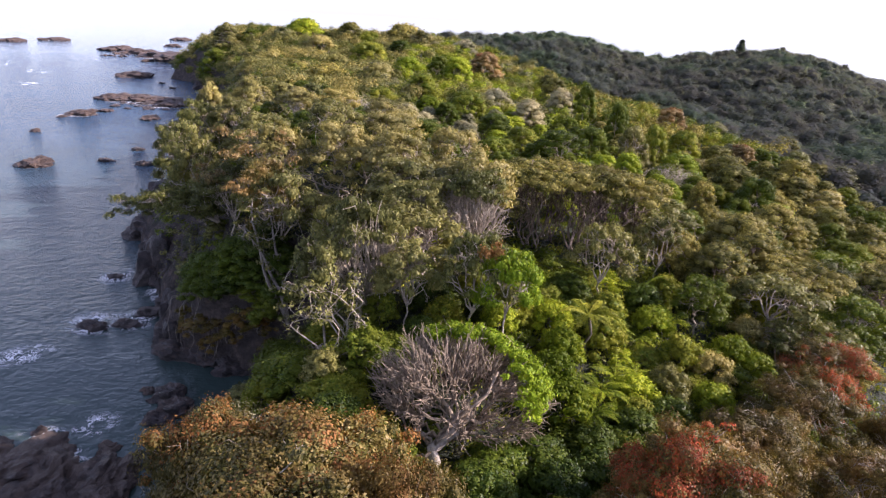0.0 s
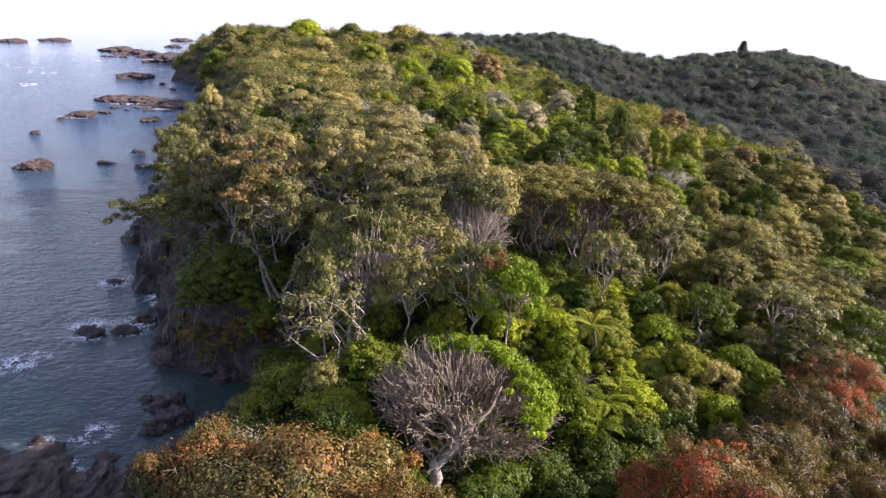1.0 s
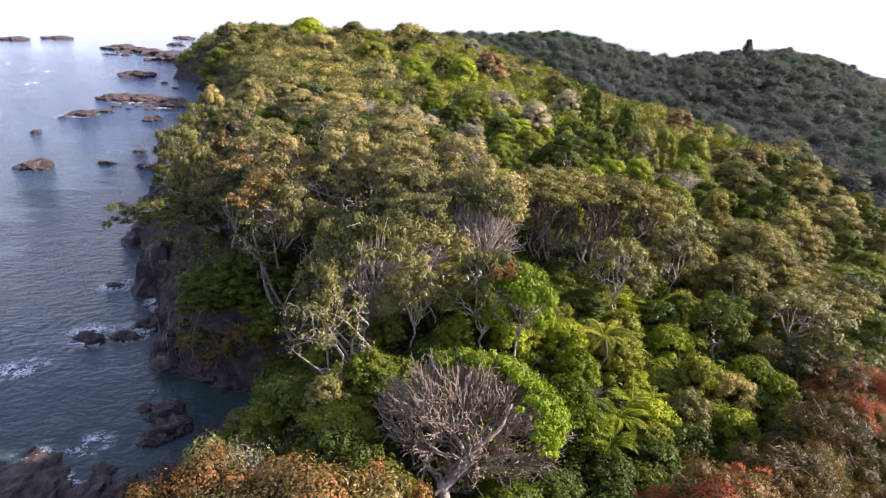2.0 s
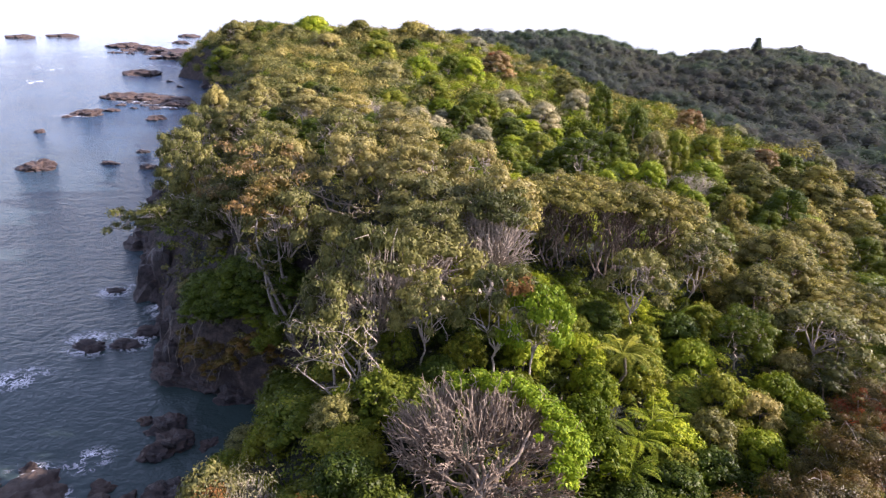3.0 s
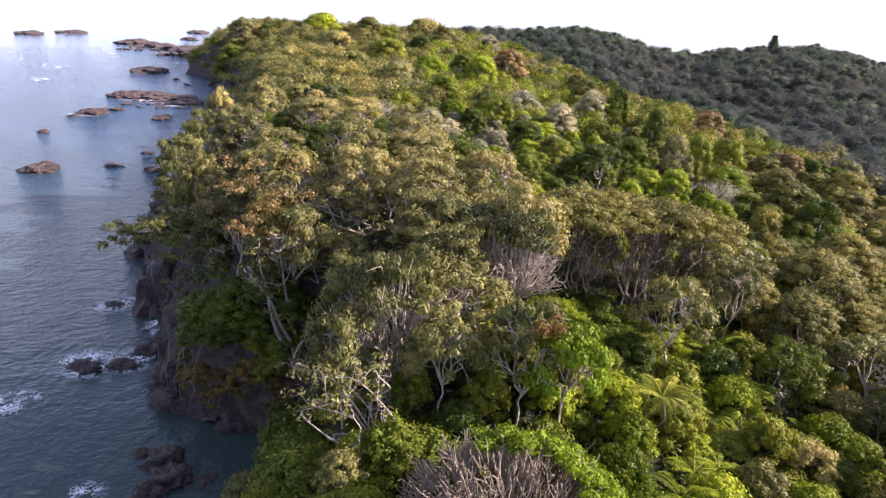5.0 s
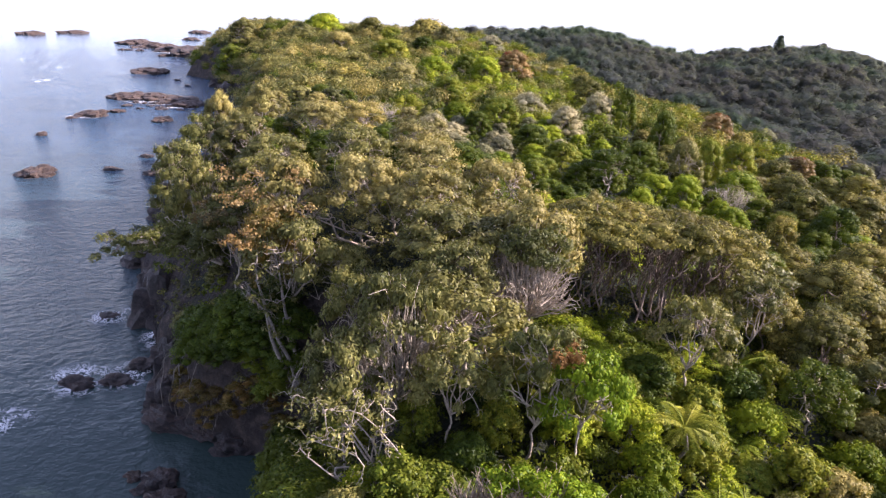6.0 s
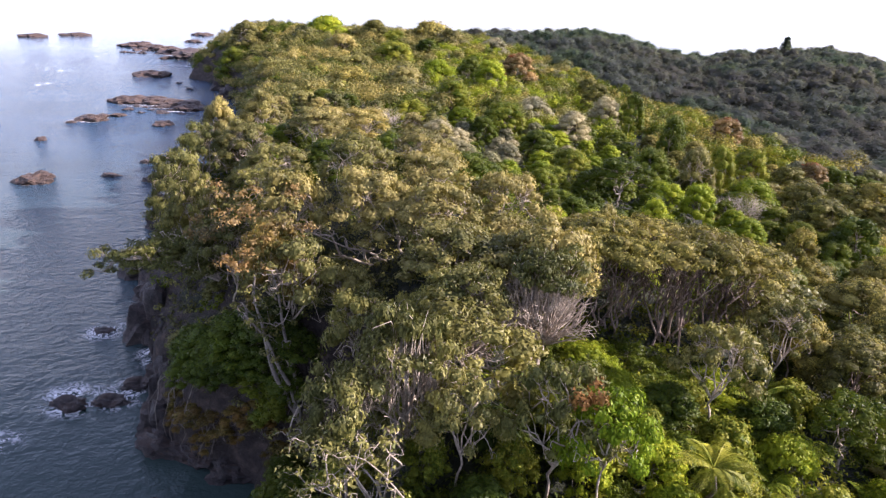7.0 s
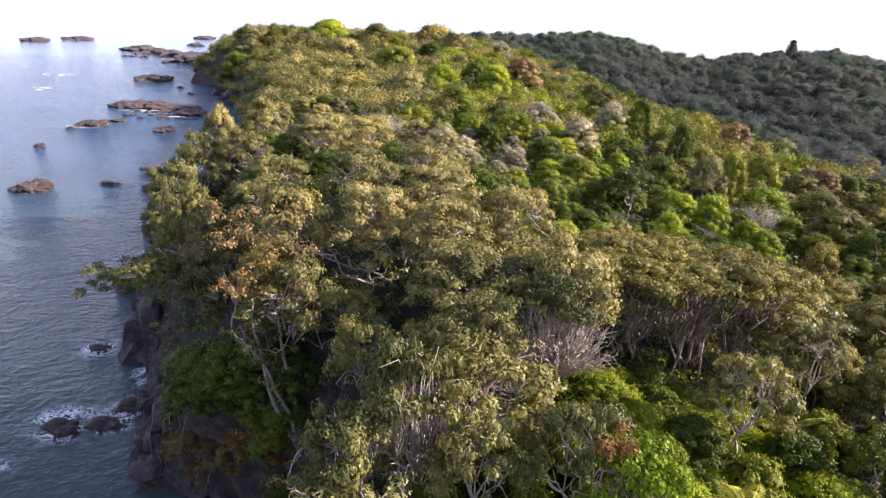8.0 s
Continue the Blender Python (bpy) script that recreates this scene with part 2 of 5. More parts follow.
def fractal(x, y, octaves=4):
    return sum(value_noise(x * 2 ** k + 17 * k, y * 2 ** k - 9 * k) * 0.5 ** (k + 1) for k in range(octaves))


def smooth(a, b, x):
    t = np.clip((x - a) / (b - a), 0, 1)
    return t * t * (3 - 2 * t)


COAST_Y = [-80, 20, 42, 50, 56, 62, 66, 72, 88, 112, 126, 150, 180, 215, 250, 290, 320, 335, 350, 420, 450, 500, 620]
COAST_X = [-22, -19, -21, -19, -18, -19, -31, -35, -45, -56, -58, -60, -67, -76, -88, -106, -124, -130, -150, -172, -160, -60, 160]


def coast(y):
    return np.interp(y, COAST_Y, COAST_X)


def ground_height(x, y):
    """The headland's spine, its cliffed seaward side, the slope inland, and the far hill."""
    x, y = np.asarray(x, float), np.asarray(y, float)
    s = x - coast(y) + 5.0 * (fractal(x * 0.11, y * 0.11) - 0.47)
    sea_side = np.interp(s, [-14, -3, 0, 1.2, 4.5, 9, 16, 28, 42], [-5, -1.4, -0.4, 2.6, 7.2, 11, 16.5, 20.5, 26])
    crest = np.interp(y, [-40, 20, 38, 48, 58, 92, 112, 132, 150, 215, 262, 300, 345, 430, 520], [14, 14, 13.5, 16, 18.5, 20.5, 18.2, 16, 15.4, 16.8, 16.6, 20.5, 25.5, 22, 8])
    fall = np.interp(y, [0, 60, 95, 120, 160], [0.17, 0.20, 0.20, 0.15, 0.11])
    inland = crest - fall * np.maximum(0, x - np.interp(y, [0, 100, 300, 400], [-8, -8, -15, -30]))
    inland = np.maximum(inland, 2.4)
    near = np.minimum(sea_side, inland)
    top = np.interp(x * 430 / np.maximum(y, 200), [-60, 0, 30, 49, 75, 93, 106, 126, 140, 160, 184, 211, 228, 240, 255, 275, 300], [18, 24, 24.2, 27, 26.5, 23.5, 19, 16, 16.3, 19.8, 22, 24.5, 22.2, 19.6, 14, 7, 1])
    far = top * smooth(190, 425, y) * (1 - smooth(440, 600, y)) - 6 * smooth(520, 640, y)
    z = np.where(s > 30, np.maximum(near, far), near)
    return z + 0.8 * (fractal(x * 0.2, y * 0.2) - 0.47)


def height_at(x, y):
    return float(ground_height(x, y))


def mesh_from(name, verts, faces, mat, smoothed=False):
    me = bpy.data.meshes.new(name)
    me.from_pydata(np.asarray(verts).tolist(), [], faces if isinstance(faces, list) else faces.tolist())
    me.materials.append(mat)
    if smoothed:
        me.shade_smooth()
    return me


class Pieces:
    """Collects tubes and leaves into one mesh."""

    def __init__(self):
        self.verts, self.faces, self.count = [], [], 0

    def add(self, verts, faces):
        self.verts.append(verts)
        self.faces.append(faces + self.count)
        self.count += len(verts)

    def tube(self, path, radii, sides=5):
        path, radii = np.asarray(path, float), np.asarray(radii, float)
        n = len(path)
        ahead = np.gradient(path, axis=0)
        ahead /= np.linalg.norm(ahead, axis=1)[:, None] + 1e-9
        side = np.cross(ahead, np.where(np.abs(ahead[:, 2:]) > 0.9, [[1.0, 0, 0]], [[0, 0, 1.0]]))
        side /= np.linalg.norm(side, axis=1)[:, None] + 1e-9
        other = np.cross(ahead, side)
        a = np.arange(sides) * 2 * np.pi / sides
        ring = path[:, None] + radii[:, None, None] * (np.cos(a)[None, :, None] * side[:, None] + np.sin(a)[None, :, None] * other[:, None])
        i, j = np.meshgrid(np.arange(n - 1), np.arange(sides), indexing="ij")
        k = (j + 1) % sides
        faces = np.stack([i * sides + j, i * sides + k, (i + 1) * sides + k, (i + 1) * sides + j], -1).reshape(-1, 4)
        self.add(ring.reshape(-1, 3), faces)

    def leaves(self, rng, centre, facing, length, width, pointed=False):
        n = len(centre)
        facing = facing / (np.linalg.norm(facing, axis=1)[:, None] + 1e-9)
        t = rng.normal(size=(n, 3))
        t -= (t * facing).sum(1)[:, None] * facing
        t /= np.linalg.norm(t, axis=1)[:, None] + 1e-9
        b = np.cross(facing, t)
        size = rng.uniform(0.7, 1.3, (n, 1))
        if pointed:
            corners = np.stack([centre - t * length / 2 * size, centre + b * width / 2 * size, centre + t * length / 2 * size, centre - b * width / 2 * size], 1)
            self.add(corners.reshape(-1, 3), np.arange(4 * n).reshape(n, 4))
            return
        corners = np.stack([centre - (t * length + b * width) / 2 * size, centre - (t * length - b * width) / 2 * size, centre + t * length / 2 * size], 1)
        self.add(corners.reshape(-1, 3), np.arange(3 * n).reshape(n, 3))

    def puff(self, rng, centre, radius, flat, count, length, width, low=-0.35, wild=0.27, pointed=False, lift=0.0):
        """A clump of leaves: most on its skin, some within, uneven."""
        d = rng.normal(size=(count, 3))
        d /= np.linalg.norm(d, axis=1)[:, None]
        d[:, 2] = np.where(d[:, 2] < low, -d[:, 2] * 0.6, d[:, 2])
        swirl = rng.uniform(0, 6, 3)
        bumps = 1 + 0.28 * np.sin(d[:, 0] * 6 + swirl[0]) * np.sin(d[:, 1] * 6 + swirl[1]) + 0.12 * np.sin(d[:, 2] * 9 + swirl[2])
        r = radius * bumps * np.where(rng.random(count) < 0.7, rng.uniform(0.85, 1.1, count), rng.uniform(0.35, 0.85, count))
        at = centre + d * r[:, None] * rng.uniform(0.78, 1.25, 3) * [1, 1, flat]
        self.leaves(rng, at, d * [1, 1, 1.4] * (1 - lift) + [0, 0, 1.4 * lift] + rng.normal(size=(count, 3)) * wild, length, width, pointed)

    def lump(self, rng, centre, radius, flat):
        """The close-set heart of a clump: an uneven dome."""
        a = np.arange(8) * np.pi / 4 + rng.uniform(0, 1)
        up = np.array([-0.5, 0.05, 0.6, 1.15, 1.5])
        r = radius * rng.uniform(0.86, 1.08, (5, 8, 1))
        d = np.stack([np.cos(up)[:, None] * np.cos(a), np.cos(up)[:, None] * np.sin(a), np.sin(up)[:, None] * flat + 0 * a], -1)
        i, j = np.meshgrid(np.arange(4), np.arange(8), indexing="ij")
        k = (j + 1) % 8
        self.add((centre + d * r).reshape(-1, 3), np.stack([i * 8 + j, i * 8 + k, i * 8 + 8 + k, i * 8 + 8 + j], -1).reshape(-1, 4))

    def mesh(self, name, mat, smoothed=False):
        return mesh_from(name, np.concatenate(self.verts), [f for some in self.faces for f in some.tolist()], mat, smoothed)


def part(name, mesh, parent, label=""):
    ob = new(name, mesh)
    ob.parent = parent
    return tagged(ob, label)


def bent(rng, a, b, bow=0.15, n=6, rough=0.035):
    """A crooked way from a to b."""
    a, b = np.asarray(a, float), np.asarray(b, float)
    t = np.linspace(0, 1, n)[:, None]
    far = np.linalg.norm(b - a)
    mid = rng.normal(size=3) * bow * far + [0, 0, 0.08 * far]
    path = a + (b - a) * t + mid * np.sin(np.pi * t)
    path[1:-1] += rng.normal(size=(n - 2, 3)) * rough * far
    return path


# ---- kinds of plants: each built once at unit place, base at the origin ----
def make_tree(name, seed, leaf, bark, high, wide, puffs, puff_r, flat, density, leaf_l, leaf_w, drop=0.45, trunks=1, twigs=3, thick=0.16, bare=0.0, tuft=None, crook=0.15, pointed=False, fork_at=0.3, splay=0.1, bloom=None, inner=0, dome=2.0, uneven=1.0, heart=0.0):
    """Trunk and limbs that fork to leaf clumps on a dome. Returns the thing."""
    rng = np.random.default_rng(seed)
    stem, wood, crown, flowers = Pieces(), Pieces(), Pieces(), Pieces()
    bases = [np.array([rng.normal() * 0.5 * splay * wide, rng.normal() * 0.5 * splay * wide, -0.6]) * (1 if trunks > 1 else [0, 0, 1]) for _ in range(trunks)]
    forks = []
    for base in bases:
        fork = np.array([rng.normal() * splay * wide, rng.normal() * splay * wide, high * rng.uniform(fork_at, fork_at + 0.12)])
        stem.tube(bent(rng, base, fork, max(0.06, crook * 0.5), 8), np.linspace(thick, thick * 0.7, 8) * high / 8, 6)
        forks.append(fork)
    # a few crooked boughs, then a limb from the nearest bough to each leaf clump
    boughs = []
    for k in range(max(5, puffs // 7)):
        a, r = k * 2.4 + rng.normal() * 0.4, wide * rng.uniform(0.35, 0.75)
        fork = forks[k % trunks]
        end = np.array([fork[0] * 0.4 + r * math.cos(a) * 0.9, fork[1] * 0.4 + r * math.sin(a) * 0.9, high * rng.uniform(max(0.62, fork_at + 0.1), 0.82) - high * drop * 0.4 * (r / wide) ** 2])
        way = bent(rng, fork, end, max(0.14, crook), 7)
        wood.tube(way, np.linspace(thick * 0.6, thick * 0.25, 7) * high / 8, 6)
        boughs.append(way)
    for k in range(puffs):
        u, a = (k + 0.5) / puffs, k * 2.4 + rng.normal() * 0.3
        r = wide * math.sqrt(u) * rng.uniform(0.85, 1.08)
        pr = puff_r * (1 + uneven * rng.choice([-0.4, -0.2, 0.0, 0.15, 0.35]))
        c = np.array([r * math.cos(a), r * math.sin(a), high - pr * flat - high * drop * u ** dome * rng.uniform(1 - 0.3 * uneven, 1 + 0.25 * uneven) + uneven * rng.normal() * 0.3 * puff_r - 0.2 * puff_r])
        way = min(boughs, key=lambda w: np.linalg.norm(w[-2] - c))
        n = 6 if twigs > 1 else 4
        limb = bent(rng, way[rng.integers(3, 7)], c - [0, 0, pr * flat * 0.4], max(0.14, crook), n)
        wood.tube(limb, np.linspace(thick * 0.3, thick * 0.12, n) * high / 8, 4 if twigs > 1 else 3)
        for _ in range(twigs):
            d = rng.normal(size=3)
            d[2] = abs(d[2]) * 0.7
            d *= pr * rng.uniform(0.85, 1.25) / np.linalg.norm(d)
            bits = 4 if crook < 0.2 else 7
            wood.tube(bent(rng, limb[rng.integers(n // 2, n)], c + d * [1, 1, flat], crook, bits), np.linspace(thick * 0.15, thick * 0.04, bits) * high / 8, 3)
        if rng.random() < bare:
            continue
        count = int(density * 9.0 * pr * pr)
        crown.puff(rng, c, pr, flat, count, leaf_l, leaf_w, pointed=pointed)
        if heart:
            crown.lump(rng, c, pr * heart, flat * 0.95)
        if tuft and rng.random() < tuft:
            flowers.puff(rng, c + [0, 0, 0.12 * pr], pr * 1.02, flat, int(count * 0.85), leaf_l * 0.9, leaf_w, 0.1, pointed=pointed)
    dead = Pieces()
    for _ in range(inner * 14):   # dead twigs, dark-barked to deepen the shade under the crown
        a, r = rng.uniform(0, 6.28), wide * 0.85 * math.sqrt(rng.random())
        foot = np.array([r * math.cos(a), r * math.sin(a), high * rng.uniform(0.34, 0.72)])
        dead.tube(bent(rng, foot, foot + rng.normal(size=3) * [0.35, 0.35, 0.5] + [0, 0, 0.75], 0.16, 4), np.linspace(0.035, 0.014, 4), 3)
    root = new(name)
    trunk = part("trunk", stem.mesh("trunk", bark, True), root)
    part("limbwork", wood.mesh("limbwork", bark, True), trunk, "crooked limbs and twigs")
    top = part("crown", crown.mesh("crown", leaf), root)
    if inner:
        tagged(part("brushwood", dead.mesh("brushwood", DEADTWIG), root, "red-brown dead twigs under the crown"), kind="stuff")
    if flowers.count:
        tagged(part("blossom", flowers.mesh("blossom", bloom or RED), top, "tufts of orange-brown young leaves" if bloom else "tufts of red flowers"), kind="stuff")
    root["high"], root["wide"] = high, wide + puff_r * 0.6
    return root


def make_fan_tree(name, seed, leaf, bark, high, wide, branches, bare):
    """Short trunks that split low into a fan of thin swaying branches under a thin skin of leaves. Returns the thing."""
    rng = np.random.default_rng(seed)
    stem, wood, crown = Pieces(), Pieces(), Pieces()
    heads = []
    for k in range(4):
        a = k * 1.6 + rng.normal() * 0.3
        head = np.array([math.cos(a) * wide * 0.26, math.sin(a) * wide * 0.26, high * rng.uniform(0.24, 0.42)])
        way = bent(rng, [math.cos(a) * wide * 0.08, math.sin(a) * wide * 0.08, -0.6], head, 0.1, 8)
        stem.tube(way, np.linspace(0.2, 0.13, 8), 7)
        heads += [way[5], way[6], head]
    heads = np.array(heads)
    mid, size = np.array([0, 0, high * 0.40]), np.array([wide, wide, high * 0.57])
    steps = np.linspace(0, 1, 10)[:, None]
    for k in range(branches):
        a, up = k * 2.4 + rng.normal() * 0.2, math.asin(rng.uniform(0.02, 1.0))
        d = np.array([math.cos(a) * math.cos(up), math.sin(a) * math.cos(up), math.sin(up)])
        tip = mid + d * size * rng.uniform(0.84, 1.0)
        start = heads[np.argsort(np.linalg.norm(heads[:, :2] - tip[:2], axis=1))[rng.integers(0, 4)]]
        turn = (start + tip) / 2 + (d * [1, 1, 0]) * 0.5 - [0, 0, 0.3]
        way = start * (1 - steps) ** 2 + turn * 2 * steps * (1 - steps) + tip * steps ** 2
        way += rng.normal(size=3) * 0.15 * np.sin(steps * rng.uniform(7, 13) + rng.uniform(0, 6)) * np.sqrt(steps)
        wood.tube(way, np.linspace(0.075, 0.03, 10), 5)
        for _ in range(3):
            i = rng.integers(4, 9)
            end = way[min(i + 3, 9)] + d * rng.uniform(0.1, 0.5) + rng.normal(size=3) * 0.36
            wood.tube(bent(rng, way[i], end, 0.16, 5), np.linspace(0.034, 0.014, 5), 3)
        if d[2] > 0.70 + 0.09 * rng.normal() and rng.random() > bare:
            for _ in range(2):
                crown.puff(rng, tip + rng.normal(size=3) * [0.5, 0.5, 0.2] + [0, 0, 0.2], rng.uniform(0.45, 0.85), 0.5, 110, 0.24, 0.14)
    root = new(name)
    trunk = part("trunk", stem.mesh("trunk", bark, True), root)
    part("limbwork", wood.mesh("limbwork", bark, True), trunk, "fan of thin swaying branches")
    part("crown", crown.mesh("crown", leaf), root)
    root["high"], root["wide"] = high, wide + 0.4
    return root


def branch_out(rng, wood, start, way, length, radius, depth, spread, rise):
    """Bare forked twigs."""
    way = way / np.linalg.norm(way)
    end = start + way * length
    wood.tube(bent(rng, start, end, 0.08, 4), np.linspace(radius, radius * 0.6, 4), 5 if depth > 2 else 3)
    if depth == 0:
        return
    for _ in range(3 if depth > 1 else 4):
        d = way + rng.normal(size=3) * spread + [0, 0, rise]
        branch_out(rng, wood, end, d, length * rng.uniform(0.6, 0.82), radius * 0.58, depth - 1, spread, rise)


def make_bare_shrub(name, seed, high, stems, depth, spread, bark, haze=None):
    rng = np.random.default_rng(seed)
    wood, crown = Pieces(), Pieces()
    for k in range(stems):
        a = k * 2.4
        way = np.array([math.cos(a) * 0.45, math.sin(a) * 0.45, 1.0]) + rng.normal(size=3) * 0.12
        branch_out(rng, wood, np.array([0, 0, -0.4]), way, high * 0.36, high * 0.016, depth, spread, 0.1)
    root = new(name)
    tagged(part("twigwork", wood.mesh("twigwork", bark, True), root), kind="stuff")
    if haze:
        crown.puff(rng, np.array([0, 0, high * 0.62]), high * 0.5, 0.75, 1500, 0.16, 0.05)
        part("crown", crown.mesh("crown", haze), root)
    root["high"], root["wide"] = high, high * 0.5
    return root


def frond_mesh(name, seed, length, rise, droop, leaflets, mat, wide):
    rng = np.random.default_rng(seed)
    p = Pieces()
    t = np.linspace(0, 1, 12)
    path = np.stack([length * t, 0 * t, rise * length * t - droop * length * t ** 2.2], 1)
    p.tube(path, np.linspace(0.035, 0.008, 12), 3)
    u = np.repeat(np.linspace(0.1, 1.0, leaflets), 2)
    side = np.tile([1.0, -1.0], leaflets)
    at = np.stack([np.interp(u, t, path[:, k]) for k in range(3)], 1)
    reach = wide * length * np.sin(np.pi * np.clip(u, 0, 0.97)) ** 0.65 + 0.02
    tip = at + np.stack([reach * 0.35, side * reach, -reach * 0.25 + rng.normal(size=len(u)) * 0.02], 1)
    w = length / leaflets * 0.42
    mid = (at + tip) / 2 + [0, 0, 0.02]
    q = np.stack([at, mid + [w, 0, 0], tip, mid - [w, 0, 0]], 1)
    p.add(q.reshape(-1, 3), np.arange(4 * len(u)).reshape(-1, 4))
    return p.mesh(name, mat)


def make_fern(name, seed, trunk_h, fronds, length, rise, droop, mat, wide=0.2):
    rng = np.random.default_rng(seed)
    root = new(name)
    wood = Pieces()
    top = np.array([rng.normal() * 0.1, rng.normal() * 0.1, trunk_h])
    wood.tube(bent(rng, [0, 0, -0.5], top, 0.03, 6), [0.16, 0.14, 0.13, 0.13, 0.15, 0.17], 7)
    part("trunk", wood.mesh("trunk", DARKBARK, True), root, "dark fibrous trunk")
    shapes = [frond_mesh("frond", seed + k, length, rise * (1 + 0.3 * k), droop, 26, mat, wide) for k in range(3)]
    for k in range(fronds):
        f = part("frond", shapes[k % 3], root)
        f.matrix_basis = Matrix.Translation(top) @ Euler((rng.normal() * 0.15, rng.normal() * 0.14, k * 2 * math.pi / fronds + rng.normal() * 0.12)).to_matrix().to_4x4() @ Matrix.Scale(rng.uniform(0.85, 1.1), 4)
    root["high"], root["wide"] = trunk_h + length * 0.35, length
    return root


def rock_mesh(name, seed, mat, detail=3, rough=0.35):
    bm = bmesh.new()
    bmesh.ops.create_icosphere(bm, subdivisions=detail, radius=1.0)
    off = Vector((seed * 7.3, seed * 3.1, seed * 1.7))
    for v in bm.verts:
        d = v.co.copy()
        f = 1 + rough * noise.noise(d * 1.3 + off) + rough * 0.7 * noise.noise(d * 3.1 + off) + rough * 0.35 * noise.noise(d * 7 + off)
        v.co = d * f
        v.co.z = max(v.co.z, -0.5)
    me = bpy.data.meshes.new(name)
    bm.to_mesh(me)
    bm.free()
    me.materials.append(mat)
    return me


# ---- the large structure: land and sea ----
def build_ground():
    xs = np.unique(np.concatenate([np.arange(-240, -70, 4.0), np.arange(-70, -8, 0.75), np.arange(-8, 60, 1.3), np.arange(60, 420, 5.0)]))
    ys = np.unique(np.concatenate([np.arange(-80, 10, 4.0), np.arange(10, 40, 1.4), np.arange(40, 112, 0.75), np.arange(112, 135, 1.4), np.arange(135, 660, 4.0)]))
    gx, gy = np.meshgrid(xs, ys)
    gz = ground_height(gx, gy)
    steep = np.clip((gz + 1) / 4, 0, 1) * np.clip((9 - gz) / 5, 0, 1)
    gz = gz + steep * 3.2 * (fractal(gx * 0.55, gy * 0.55, 4) - 0.47)
    gx = gx + steep * 3.0 * (fractal(gx * 0.35 + gz * 0.4, gy * 0.35, 3) - 0.44)
    n, m = gx.shape
    i, j = np.meshgrid(np.arange(n - 1), np.arange(m - 1), indexing="ij")
    faces = np.stack([i * m + j, i * m + j + 1, (i + 1) * m + j + 1, (i + 1) * m + j], -1).reshape(-1, 4)
    me = mesh_from("ground", np.stack([gx, gy, gz], -1).reshape(-1, 3), faces, GROUND, True)
    tagged(new("ground", me), "steep bush-covered headland with dark rocky cliffs", "ground", kind="structure")


def build_sea():
    r = np.concatenate([[0], np.geomspace(20, 4600, 40)])
    a = np.linspace(0, 2 * np.pi, 97)[:-1]
    x, y = r[:, None] * np.cos(a), r[:, None] * np.sin(a) + 60
    n, m = x.shape
    i, j = np.meshgrid(np.arange(n - 1), np.arange(m), indexing="ij")
    k = (j + 1) % m
    faces = np.stack([i * m + j, (i + 1) * m + j, (i + 1) * m + k, i * m + k], -1).reshape(-1, 4)
    me = mesh_from("water", np.stack([x, y, 0 * x], -1).reshape(-1, 3), faces, WATER, True)
    tagged(new("water", me), "calm grey-blue sea with small ripples", "sea", kind="structure")


build_ground()
build_sea()


# ---- the plants ----
POHUT = dict(bark=PALEBARK, high=8.5, wide=4.0, puffs=46, puff_r=0.85, flat=0.7, density=27, leaf_l=0.28, leaf_w=0.17, twigs=3, drop=0.42, thick=0.15, crook=0.18, heart=0.66)
MID = dict(bark=BARK, high=8.0, wide=3.5, puffs=44, puff_r=1.0, flat=0.8, density=26, leaf_l=0.27, leaf_w=0.17, twigs=0, drop=0.72, thick=0.12, dome=1.3, uneven=0.45, heart=0.8)
BUSH = dict(bark=BARK, high=4.2, wide=2.5, puffs=34, puff_r=0.72, flat=0.9, density=40, leaf_l=0.27, leaf_w=0.16, twigs=1, drop=0.7, thick=0.16, dome=1.4, uneven=0.6, heart=0.7)
LOW = dict(bark=BARK, high=2.0, wide=1.3, puffs=14, puff_r=0.5, flat=0.9, density=44, leaf_l=0.22, leaf_w=0.13, twigs=0, drop=0.6, thick=0.2)
FINE = dict(bark=PALEBARK, high=8.5, wide=4.0, puffs=60, puff_r=0.85, flat=0.75, density=105, leaf_l=0.14, leaf_w=0.07, pointed=True, twigs=2, drop=0.5, thick=0.13, uneven=1.5, heart=0.6)
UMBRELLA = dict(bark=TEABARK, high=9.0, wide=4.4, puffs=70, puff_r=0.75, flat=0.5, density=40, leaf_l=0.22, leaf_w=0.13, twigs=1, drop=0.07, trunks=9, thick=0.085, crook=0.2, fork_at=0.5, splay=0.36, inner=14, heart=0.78)
